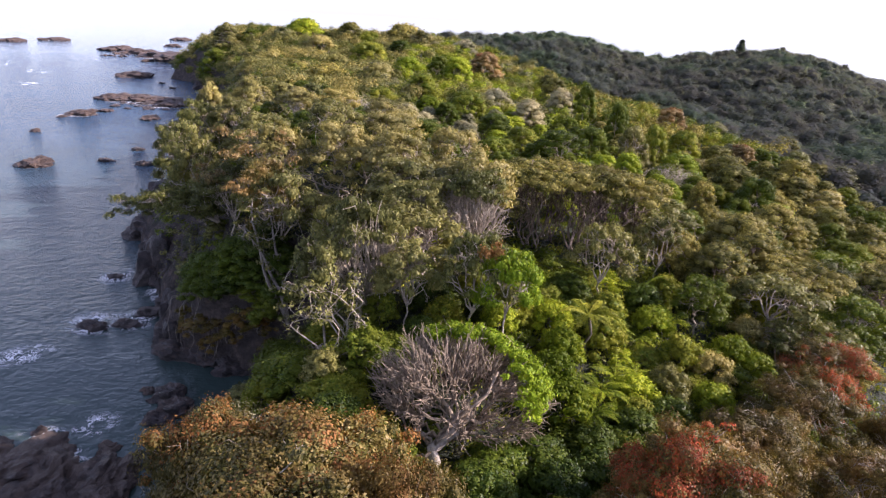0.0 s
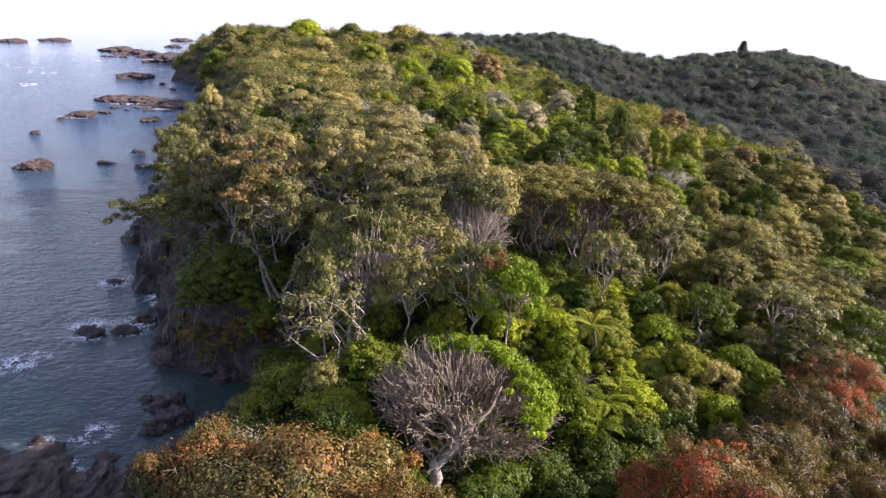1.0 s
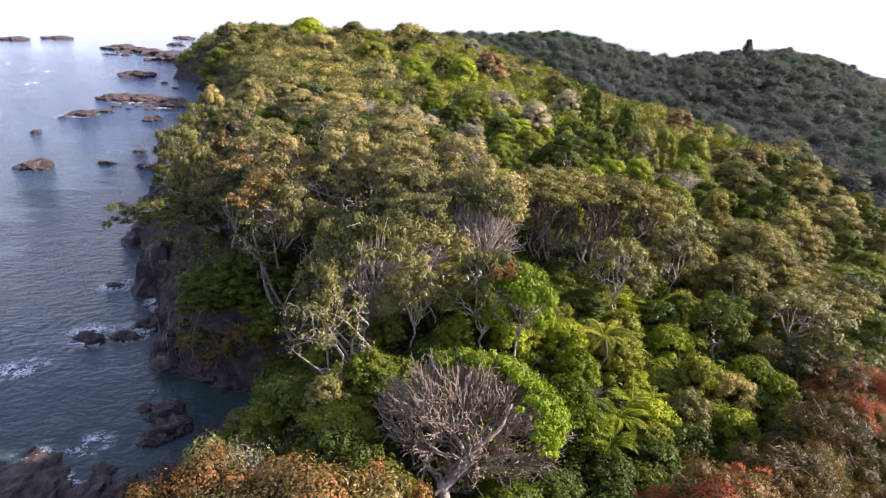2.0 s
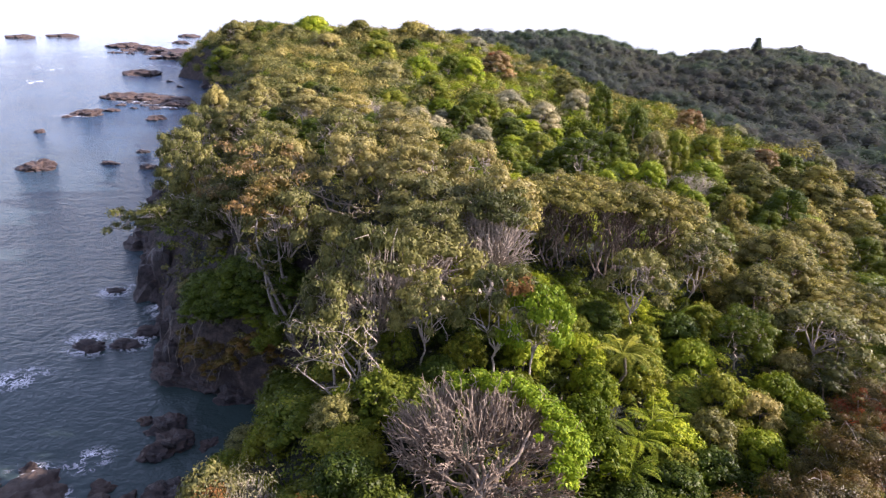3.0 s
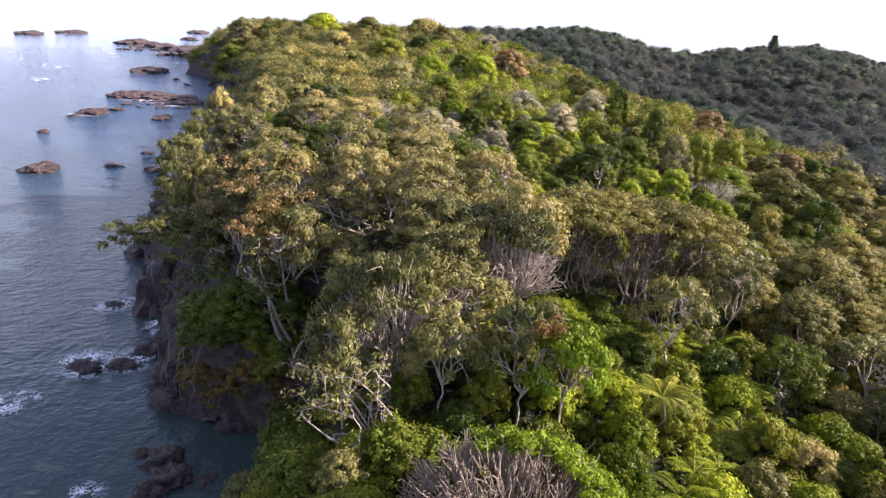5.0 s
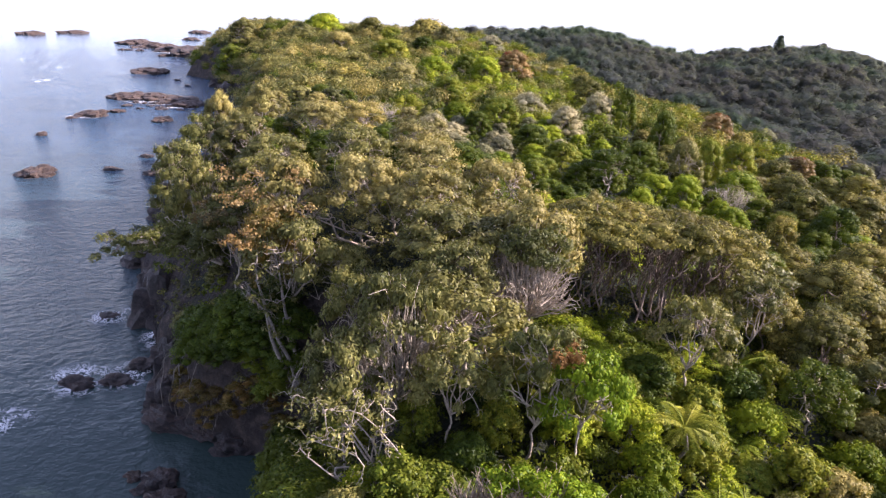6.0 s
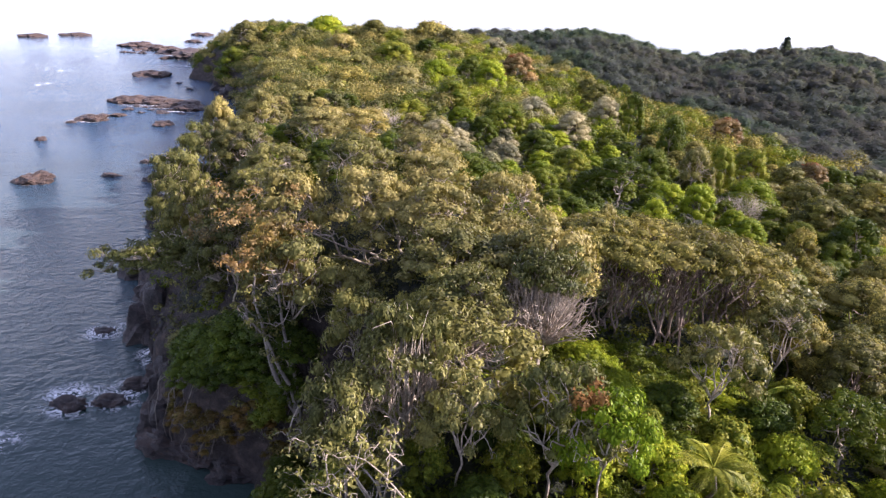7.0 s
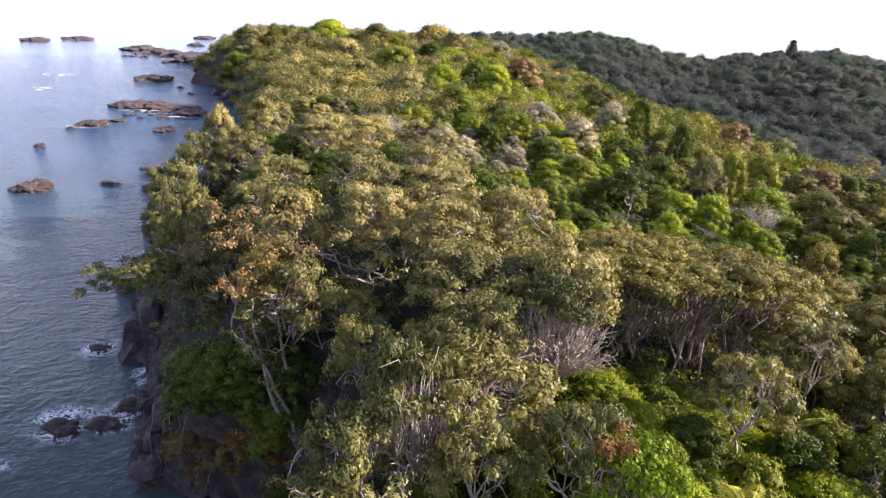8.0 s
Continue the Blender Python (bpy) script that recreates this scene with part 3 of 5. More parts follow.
PROTOS = {
    "olive": ([make_tree("coastal_tree", 10 + k, OLIVE, bare=0.2, **POHUT) for k in range(3)], "olive-green coastal tree with pale crooked limbs"),
    "tan": ([make_tree("coastal_tree", 20 + k, TAN, bare=0.24, **POHUT) for k in range(3)], "tan and olive coastal tree with bleached limbs"),
    "rust": ([make_tree("coastal_tree", 30 + k, RUST, **POHUT) for k in range(2)], "rust-tinged coastal tree with brown leaf tips"),
    "green": ([make_tree("broadleaf_tree", 50 + k, GREEN, **POHUT) for k in range(2)], "dark green glossy-leaved broadleaf tree"),
    "limetree": ([make_tree("broadleaf_tree", 60 + k, FRESH, **POHUT) for k in range(2)], "bright green broadleaf tree in sunlight"),
    "near_rust": ([make_tree("coastal_tree", 36 + k, RUST, tuft=0.3, bloom=EMBER, **FINE) for k in range(2)], "rust-tinged coastal tree with small brown-tipped leaves"),
    "near_olive": ([make_tree("coastal_tree", 38 + k, DUSK, **FINE) for k in range(2)], "dull brown-olive coastal tree with small leaves"),
    "near_red": ([make_tree("flowering_tree", 42 + k, DUSK, tuft=0.38, **FINE) for k in range(1)], "dull brown coastal tree flowering in red tufts"),
    "gnarled": ([make_fan_tree("coastal_tree", 34 + k, OLIVE, PALEBARK, 6.5, 3.6, 90, 0.3) for k in range(2)], "half-bare coastal tree with twisted bleached branches"),
    "stemmy": ([make_fan_tree("coastal_tree", 230 + k, OLIVE, PALEBARK, 8.5, 4.2, 130, 0.08) for k in range(2)], "coastal tree on many pale crooked stems"),
    "umbrella": ([make_tree("tea_tree", 70 + k, BROWN, **UMBRELLA) for k in range(2)], "brown-green tea tree with flat umbrella crown on bare stems"),
    "cushion": ([make_tree("tea_tree", 76 + k, BROWN, **dict(MID, bark=TEABARK, puffs=60, puff_r=0.75, density=48, leaf_l=0.2, leaf_w=0.12, drop=0.5, dome=1.1, uneven=0.7, twigs=1)) for k in range(2)], "brown-green tea tree with a dense cushion-shaped crown"),
    "bush_green": ([make_tree("shrub", 80 + k, GREEN, **BUSH) for k in range(2)], "dense deep green shrub on the slope"),
    "bush_lime": ([make_tree("shrub", 84 + k, LIME, **BUSH) for k in range(2)], "rounded lime-green shrub on the slope"),
    "bush_dense": ([make_tree("shrub", 86 + k, SHADEGREEN, **dict(BUSH, puffs=44, puff_r=0.7, density=44, leaf_l=0.26)) for k in range(2)], "dense dark green shrub, shade put into its leaf colour"),
    "scrub": ([make_tree("shrub", 98 + k, DUSK, **dict(BUSH, puffs=22, bare=0.3, twigs=4)) for k in range(2)], "thin brown dead scrub on the cliff edge"),
    "bush_mid": ([make_tree("shrub", 88 + k, MIDGREEN, **BUSH) for k in range(2)], "mid-green leafy shrub on the slope"),
    "low_lime": ([make_tree("shrub", 260 + k, LIME, **LOW) for k in range(2)], "low bright green shrub in the hollow"),
    "low_mid": ([make_tree("shrub", 264 + k, MIDGREEN, **LOW) for k in range(2)], "low leafy shrub in the hollow"),
    "low_green": ([make_tree("shrub", 268 + k, GREEN, **LOW) for k in range(2)], "low deep green shrub in the hollow"),
    "bush_tan": ([make_tree("shrub", 94 + k, TAN, **dict(BUSH, twigs=3)) for k in range(2)], "tan-olive shrub with thin twigs"),
    "bush_olive": ([make_tree("shrub", 92 + k, OLIVE, **BUSH) for k in range(2)], "olive shrub with small leaves"),
    "far_olive": ([make_tree("coastal_tree", 110 + k, OLIVE, **dict(MID, twigs=3, bare=0.14, bark=PALEBARK)) for k in range(2)], "olive-green tree on the distant part of the ridge"),
    "far_tan": ([make_tree("coastal_tree", 120 + k, TAN, **dict(MID, twigs=3, bare=0.16, bark=PALEBARK)) for k in range(2)], "tan tree on the distant part of the ridge"),
    "far_lime": ([make_tree("broadleaf_tree", 130 + k, LIME, **MID) for k in range(2)], "yellow-green tree on the sunny slope"),
    "far_mid": ([make_tree("broadleaf_tree", 140 + k, MIDGREEN, **MID) for k in range(2)], "mid-green tree on the sunny slope"),
    "far_green": ([make_tree("broadleaf_tree", 150 + k, GREEN, **MID) for k in range(2)], "dark green tree on the slope"),
    "far_brown": ([make_tree("tea_tree", 160 + k, BROWN, **MID) for k in range(2)], "brown-green tea tree on the lower slope"),
    "far_pale": ([make_tree("pale_shrub", 170 + k, PALE, **MID) for k in range(1)], "pale grey-leaved shrub on the slope"),
    "far_rust": ([make_tree("flowering_tree", 180 + k, RUSTTAN, tuft=0.08, **MID) for k in range(1)], "rust-red flowering tree among the bush"),
    "grey": ([make_bare_shrub("bare_shrub", 190 + k, 4.0, 15, 3, 0.33, PALETWIG, PALE) for k in range(2)], "leafless grey twiggy shrub"),
}
CATEGORY = {"shrub": "shrub", "pale_shrub": "shrub", "bare_shrub": "shrub", "tree_fern": "tree fern"}
chooser = random.Random(5)
# open spots kept free: the dry dome, the ferns, the floor before the tea trees
taken = [(1.8, 36.6, 7.0), (-10.5, 66.2, 4.4), (12.8, 48.6, 2.6), (13.4, 44.0, 2.2), (15.2, 46.6, 2.4), (17.4, 47.4, 2.2), (21.0, 60.5, 2.2), (9.0, 60.0, 3.8), (12.0, 61.5, 3.6), (6.5, 56.5, 2.6), (18.5, 62.5, 2.6)]


def plant(kind, x, y, top=None, width=None, high=None, clear=2.0, tilt=0.0):
    """Sets a plant of a kind on the ground at x, y, its crown's top at the height top."""
    shapes, label = PROTOS[kind]
    base = chooser.choice(shapes)
    z = height_at(x, y)
    tall = (top - z) if top is not None else (high or base["high"])
    sz = max(0.3, tall / base["high"])
    sw = width / (2 * base["wide"]) if width else sz * chooser.uniform(1.0, 1.3)
    sw = max(sw, sz * 0.55)
    if base["high"] > 6 and sz < 0.85 * sw:   # a wide crown is as deep as it is wide; its stem starts lower in the slope
        z, sz = z + tall - 0.85 * sw * base["high"], 0.85 * sw
    m = pose(x, y, z, chooser.uniform(-4, 4) + tilt, chooser.uniform(-4, 4), chooser.uniform(0, 360)) @ Matrix.Diagonal((sw, sw, sz, 1))
    ob = copy_thing(base, m)
    tagged(ob, label, CATEGORY.get(base.name.split(".")[0], "tree"), "plants of kind " + kind)
    taken.append((x, y, clear))
    return ob


def stand(rows):
    """Plants that stand out, one by one: kind, x, y, top, crown width, room kept clear."""
    for kind, x, y, top, width, clear in rows:
        plant(kind, x, y, top, width, clear=clear)


# front of the headland
stand([
    ("near_rust", -5.5, 20.5, 24.2, 11.5, 4), ("near_rust", -10.2, 22.4, 22.8, 8, 3), ("near_rust", -1.4, 19.4, 23.6, 6.5, 3), ("near_rust", -2.6, 23, 22.8, 7, 2), ("bush_olive", -14.4, 34.5, 15.4, 4.4, 2.5), ("grey", -12.4, 33.6, 16.2, 2.6, 1),
    ("near_red", 15, 28, 19.4, 8.6, 3.5), ("near_red", 32.5, 47, 15.8, 7.5, 4), ("near_olive", 20.5, 33.5, 17.5, 8, 4), ("near_olive", 27.5, 40, 16, 8.5, 4), ("near_rust", 20, 24, 18, 7.5, 3),
    ("near_olive", 27, 31, 16.5, 8, 3), ("near_olive", 36, 40, 14, 8, 3), ("olive", 37, 54, 14, 8, 3), ("near_olive", 23.5, 36.5, 15.8, 6, 2), ("near_olive", 16.5, 31, 17, 6, 2),
])
# seaward crest
stand([
    ("near_red", 30.5, 44, 15.4, 6, 2), ("olive", -9.5, 47.5, 23, 6, 2.5), ("gnarled", -6.5, 50, 25.4, 7.5, 3), ("olive", -2.8, 47, 22.6, 5.5, 2.5),
    ("olive", 2.5, 47.6, 23.8, 7, 3), ("gnarled", -6, 55, 23.6, 5.5, 2), ("stemmy", -2.6, 57, 25.6, 7.5, 3), ("stemmy", 2.4, 58.6, 26.4, 8.5, 3), ("tan", 3.5, 63.5, 26.8, 9, 3.5),
    ("olive", -18, 64.5, 24, 9, 3), ("tan", -13, 64.5, 21.5, 5.5, 3), ("tan", -12.5, 73, 27.8, 8.5, 3.5), ("tan", -19, 72.5, 27, 9, 3.5), ("rust", -19.5, 66, 24.6, 5, 2),
])
# seaward crest
stand([
    ("olive", -10.5, 60, 21.6, 5.5, 2.5), ("olive", -26, 73.5, 21.5, 8.5, 3), ("tan", -5.5, 71, 27.2, 8.5, 3.5), ("tan", -7, 79, 28.4, 9.5, 3.5), ("tan", -15, 81, 29.2, 9, 3.5),
    ("olive", -24, 82, 25.5, 9, 3.5), ("olive", -30.5, 81.5, 19.5, 8.5, 3), ("olive", -34.5, 91.5, 18.5, 8, 3), ("tan", 0.5, 79, 26.9, 8.5, 3.5), ("olive", -27, 92, 25.5, 9, 3.5),
    ("tan", -9, 89, 28.6, 9, 3.5), ("umbrella", 9.6, 68, 25.2, 10, 4), ("umbrella", 15.4, 67.5, 25.2, 11, 4), ("umbrella", 20.6, 69.5, 23.8, 10, 4),
])
# inland shoulder and hollow
stand([
    ("umbrella", 12.6, 71.5, 24.8, 9, 3), ("umbrella", 18.2, 72.5, 23.8, 9, 3), ("umbrella", 10, 75.5, 23.4, 9, 4), ("umbrella", 17.5, 76, 22.2, 9, 4), ("olive", 15.5, 57, 22.2, 6.5, 3),
    ("limetree", 5.9, 46.6, 23, 5.2, 2), ("olive", 23, 64, 21.2, 5.8, 3),
    ("green", 25, 56, 17.6, 6, 3),
])
# seaward crest
stand([
    ("bush_green", -22.5, 67.8, 13.6, 6, 2), ("bush_green", -26.3, 69, 10.5, 5, 2), ("bush_green", -21.2, 64.8, 9.8, 5, 2), ("bush_green", -18.6, 63, 10.2, 5, 2),
    ("bush_green", -19.5, 67, 14, 5, 2), ("bush_green", -28.8, 70, 9, 4.5, 1.5), ("bush_olive", -31, 73.5, 9.5, 5, 1.5), ("bush_green", -16.5, 57, 8, 5, 1.5), ("bush_green", -10.5, 42.5, 14.8, 6.5, 2.5),
    ("bush_green", -12.5, 47, 12.5, 6.5, 2.5), ("bush_mid", -7, 38.5, 15.5, 5.5, 2), ("bush_green", -14.3, 52, 10.5, 6, 2), ("bush_mid", -8, 34, 15, 5, 2), ("bush_green", -5.5, 42.5, 17.6, 5, 2),
])
# inland shoulder and hollow
stand([
    # bush_dense rows: leaf colour darkened for the shade at the front
    ("bush_green", -4.2, 32.4, 17.2, 4.5, 1.5), ("bush_dense", -6.4, 34.6, 17, 4.6, 1.5), ("bush_green", -2.2, 31.2, 16.4, 4, 1.5), ("bush_dense", 3, 30.5, 15.2, 5, 2), ("bush_dense", 8, 32, 14.4, 5, 2), ("bush_dense", 7.4, 35.6, 13.4, 5, 2), ("bush_dense", 11, 34.6, 13.4, 5, 2), ("bush_dense", 4.2, 33.6, 14.2, 5, 2),
    ("bush_lime", 10.2, 41.5, 14.6, 5, 2), ("bush_lime", 9.5, 44.5, 15.6, 4.5, 2), ("bush_mid", 18.5, 50.5, 12.5, 4, 2), ("bush_lime", 10, 51, 16.8, 4.5, 2),
])
# inland shoulder and hollow
stand([
    ("near_red", 12.4, 29.4, 17.2, 5.5, 2), ("bush_dense", -1.6, 45.2, 17.6, 4.2, 1.5), ("bush_mid", 0.4, 48.4, 18, 4, 1.5), ("bush_dense", -0.8, 50.6, 18.6, 4, 1.5), ("bush_green", 4.6, 44.8, 16.6, 4, 1.5), ("bush_lime", 5.2, 49.4, 17.4, 4, 1.5),
    ("bush_lime", 6.4, 59.6, 18.6, 5, 2), ("bush_mid", 3.2, 53.6, 18.2, 4, 1.5), ("bush_green", -4.8, 47.8, 18.2, 3.6, 1.5),
])
# brown cushions of tea tree below the thicket
stand([
    ("cushion", 26.0, 66, 19.4, 5.9, 2.6), ("cushion", 29.2, 63, 18.9, 8.1, 2.6), ("cushion", 36.4, 70, 18.2, 7.3, 2.6), ("cushion", 38.2, 78, 18.2, 10.9, 2.6), ("cushion", 39.1, 90, 15.5, 7.8, 2.6), ("cushion", 38.5, 68, 16.0, 8.0, 2.6), ("cushion", 49.9, 92, 15.9, 8.8, 2.6), ("cushion", 28.2, 76, 17.9, 5.4, 2.6),
])
# the seaward edge of the crest
stand([
    ("olive", -40.8, 95, 23.1, 8, 3), ("olive", -39.8, 90, 21.9, 6, 2.5), ("olive", -41.5, 104, 24.5, 8.5, 3), ("far_tan", -48.6, 128, 25, 8.4, 3), ("far_tan", -41.8, 134, 25.7, 10, 3.5),
    ("tan", -35.1, 104, 25.3, 8.8, 3), ("olive", -33.5, 84, 22.9, 7.5, 3), ("bush_lime", -32.7, 112, 23.4, 6.2, 2), ("tan", -25.5, 108, 27, 9.6, 3.5), ("tan", -19.6, 113, 27, 9, 3.5),
])
# crowns that stand out along the ridge and on its sunny side, far to near
stand([
    ("far_tan", -115.0, 335, 30.5, 17.8, 6.4), ("far_green", -101.9, 338, 29.0, 14.8, 5.3), ("far_lime", -76.0, 338, 35.8, 26.1, 9.4), ("far_olive", -81.6, 320, 30.5, 20.7, 7.4),
    ("far_brown", -52.6, 340, 34.5, 17.8, 6.4), ("far_mid", -41.3, 330, 30.7, 17.2, 6.2), ("far_brown", -24.7, 345, 35.6, 32.4, 11.7), ("far_tan", -15.2, 330, 32.1, 24.8, 8.9),
    ("far_green", -23.8, 300, 28.5, 13.0, 4.7), ("far_pale", 5.7, 330, 29.4, 17.1, 6.2), ("far_rust", 13.3, 270, 27.0, 15.7, 5.7), ("far_green", -112.7, 315, 19.8, 21.0, 7.6),
    ("far_tan", -61.4, 300, 29.3, 20.9, 7.5),
])
stand([
    ("far_olive", -47.3, 270, 23.6, 18.6, 6.7), ("far_mid", -36.3, 280, 28.7, 21.1, 7.6), ("far_olive", -78.1, 262, 21.4, 25.0, 9.0), ("far_brown", -58.4, 240, 22.9, 22.4, 8.1),
    ("far_brown", -40.4, 215, 23.9, 21.5, 7.8), ("far_tan", -24.2, 215, 24.9, 17.7, 6.4), ("far_lime", -15.4, 230, 26.0, 17.1, 6.1), ("far_lime", 1.4, 225, 27.3, 12.9, 4.7),
    ("far_green", -5.1, 240, 26.4, 10.3, 3.7),
    ("far_tan", -32.7, 150, 21.5, 15.1, 5.4),
])
stand([
    ("grey", -23.1, 148, 22.3, 11.1, 4.0), ("far_mid", -16.9, 160, 22.6, 11.9, 4.3), ("far_mid", -9.0, 190, 23.9, 12.7, 4.6), ("far_lime", -5.7, 165, 20.7, 8.3, 3.0),
    ("far_green", -0.9, 150, 21.2, 7.5, 2.7), ("far_pale", -9.6, 140, 21.6, 9.2, 3.3), ("far_mid", 4.2, 160, 23.2, 11.9, 4.3), ("far_pale", 13.5, 190, 20.7, 14.0, 5.0),
    ("far_pale", 20.1, 165, 21.0, 9.7, 3.5), ("far_pale", 32.2, 190, 21.8, 10.4, 3.8), ("far_brown", 34.6, 215, 22.8, 10.8, 3.9), ("far_green", 39.1, 190, 23.4, 8.3, 3.0),
    ("far_brown", 35.5, 240, 21.6, 10.0, 3.6),
])
stand([
    ("far_green", 43.2, 165, 21.6, 7.2, 2.6), ("far_green", 30.8, 135, 19.7, 9.0, 3.2), ("green", 19.8, 112, 21.7, 10.1, 3.6), ("far_mid", 15.0, 130, 19.7, 8.6, 3.1),
    ("far_green", 10.2, 140, 20.7, 10.4, 3.7), ("far_tan", 39.5, 135, 20.4, 8.2, 3.0), ("far_mid", 45.7, 140, 20.3, 6.2, 2.5), ("far_mid", 55.3, 150, 17.9, 9.4, 3.4),
    ("far_lime", 32.1, 112, 19.0, 6.7, 2.5), ("far_lime", 21.0, 95, 20.6, 5.5, 2.5), ("far_lime", 48.1, 130, 15.8, 12.0, 4.3), ("grey", 43.9, 123, 14.4, 9.2, 3.3),
    ("far_tan", 11.3, 82, 23.1, 5.2, 2.5),
])
stand([
    ("far_rust", 68.9, 200, 16.9, 10.9, 3.9), ("far_rust", 77.0, 165, 12.6, 7.9, 2.8), ("far_brown", 63.8, 150, 14.4, 9.7, 3.5), ("far_brown", 57.2, 130, 16.1, 10.7, 3.9),
    ("far_brown", 53.3, 115, 17.2, 10.6, 3.8), ("far_green", 52.3, 105, 17.2, 8.8, 3.2), ("far_brown", 38.4, 92, 19.1, 5.0, 2.5), ("far_brown", 82.7, 150, 12.2, 10.3, 3.7),
    ("far_brown", 105.6, 200, 9.7, 11.8, 4.2), ("far_pale", 87.6, 210, 11.5, 9.9, 3.6),
])
# foot of the sunny side, towards the valley
stand([
    ("far_tan", 56.1, 140, 13.0, 8.0, 2.9), ("far_pale", 75.9, 170, 11.5, 8.0, 2.9), ("far_olive", 95.2, 172, 10.4, 8.8, 3.2), ("far_brown", 80.5, 142, 9.7, 9.3, 3.3), ("far_tan", 83.6, 135, 8.7, 9.9, 3.6), ("far_brown", 94.8, 160, 9.3, 9.0, 3.2),
    ("far_olive", 101.1, 160, 9.0, 9.8, 3.5), ("far_brown", 66.1, 125, 10.5, 7.5, 2.7), ("far_brown", 71.3, 112, 10.5, 9.2, 3.3), ("far_lime", 61.4, 112, 10.9, 6.6, 2.5), ("far_mid", 90.5, 140, 8.3, 7.2, 2.6),
])


# dense bush on the slope above the cove, and the dry scrub along its lower edge
for x, y, more, width in (
    (-22.8, 67.2, 4.2, 7.5), (-26.5, 68, 4, 6.5), (-19.5, 66, 4, 6.5), (-21, 66.2, 3, 5.5), (-24.8, 67.4, 3.2, 5.5), (-28.5, 70, 4, 6),
    (-17.5, 64.6, 3.6, 5), (-26.4, 66.8, 2.8, 4.6), (-28.2, 67.6, 3.4, 5), (-25.2, 66.4, 3.4, 5), (-23.4, 65.8, 2.8, 4.8), (-20.4, 65, 2.8, 4.8),
    (-18, 63.6, 2.6, 4.2),
):
    plant("bush_dense", x, y, high=more, width=width, clear=1.5)
for x, y, more, width in (
    (-26.4, 64.9, 1.5, 3.4), (-24.3, 64.4, 1.5, 3.4), (-22.2, 63.8, 1.5, 3.4), (-20.2, 63.2, 1.5, 3.4), (-28.4, 65.8, 1.5, 3.4), (-18.4, 62.2, 1.5, 3.4),
    (-27.6, 65.6, 1.7, 3.6), (-25.4, 65, 1.7, 3.6), (-23.2, 64.4, 1.6, 3.6), (-21.2, 63.8, 1.8, 3.4), (-19.2, 62.9, 1.8, 3.4), (-17.6, 61.8, 1.8, 3.4),
    (-29.4, 66.6, 1.6, 3.4), (-16.6, 59.8, 2, 3.4), (-30.6, 68.6, 1.8, 3.2),
):
    plant("scrub", x, y, high=more, width=width, clear=1.5)


# low growth on the floor before the tea trees
for k in range(40):
    x, y = 4.5 + (k % 8) * 2.2 + chooser.uniform(-0.7, 0.7), 55.5 + (k // 8) * 2.1 + chooser.uniform(-0.7, 0.7)
    plant(("low_green", "low_mid", "low_lime", "low_green")[k % 4], x, y, high=chooser.uniform(0.9, 1.7), width=3.2, clear=0.8)


# the sunny hollow round the ferns
for k, (x, y, more) in enumerate([(10.6, 47.6, 3.4), (14.9, 50.6, 3.2), (16.4, 44.4, 3.0), (19.4, 45.8, 3.2), (21.6, 50.0, 3.4), (18.4, 42.4, 3.0), (23.0, 45.2, 3.2), (15.6, 53.6, 3.6), (20.2, 54.2, 3.4), (24.2, 49.2, 3.2), (11.6, 38.4, 2.6), (15.2, 40.2, 2.8), (18.2, 38.0, 2.8), (22.4, 40.4, 3.0), (12.2, 34.4, 2.4), (16.6, 33.8, 2.6), (9.6, 54.6, 2.6), (12.6, 57.4, 2.2), (8.4, 57.8, 2.0), (6.4, 51.6, 3.6), (27.4, 52.6, 3.2), (30.0, 56.0, 3.2), (23.4, 60.6, 3.2), (20.0, 57.6, 3.0)]):
    # nearer than y = 41 the darker leaf colour stands in for shade
    plant("bush_dense" if y < 41 else ("bush_lime", "bush_mid", "bush_lime", "bush_tan", "bush_mid", "bush_dense")[k % 6], x, y, high=more + 0.3, width=4.6, clear=1.5)


def tuft(ob, at, r, mat, label):
    """A patch of other-coloured leaves on a standing tree."""
    rng = np.random.default_rng(int(abs(at[0] * 10)))
    p = Pieces()
    for _ in range(int(9 + 5 * r)):
        p.puff(rng, np.array(at) + rng.normal(size=3) * r * [0.8, 0.6, 0.4], rng.uniform(0.3, 0.6) * (r + 1) / 2, 0.8, 40, 0.26, 0.15)
    made = part("leaf_tuft", p.mesh("leaf_tuft", mat), ob, label)
    made.matrix_parent_inverse = ob.matrix_basis.inverted()
    tagged(made, kind="stuff")


standing = [o for o in scene.collection.objects if o.parent is None and o.type == "EMPTY" and o.get("label")]
for at, r, mat, label in (((4.2, 45.6, 23.0), 0.8, EMBER, "tuft of red young leaves"), ((-20.4, 61.6, 23.2), 1.2, RUSTTAN, "patch of rust-brown leaves"),
                          ((-19.4, 63.4, 26.2), 2.6, RUSTTAN, "patch of rust-brown leaves"), ((-27.6, 72.6, 21.0), 1.5, RUSTTAN, "patch of rust-brown leaves")):
    owner = min(standing, key=lambda o: (o.matrix_basis.translation.xy - Vector(at[:2])).length + (0 if o["high"] > 6 else 9))
    tuft(owner, at, r, mat, label)


def free(x, y, room):
    return all((x - a) ** 2 + (y - b) ** 2 > max(room, c) ** 2 for a, b, c in taken)


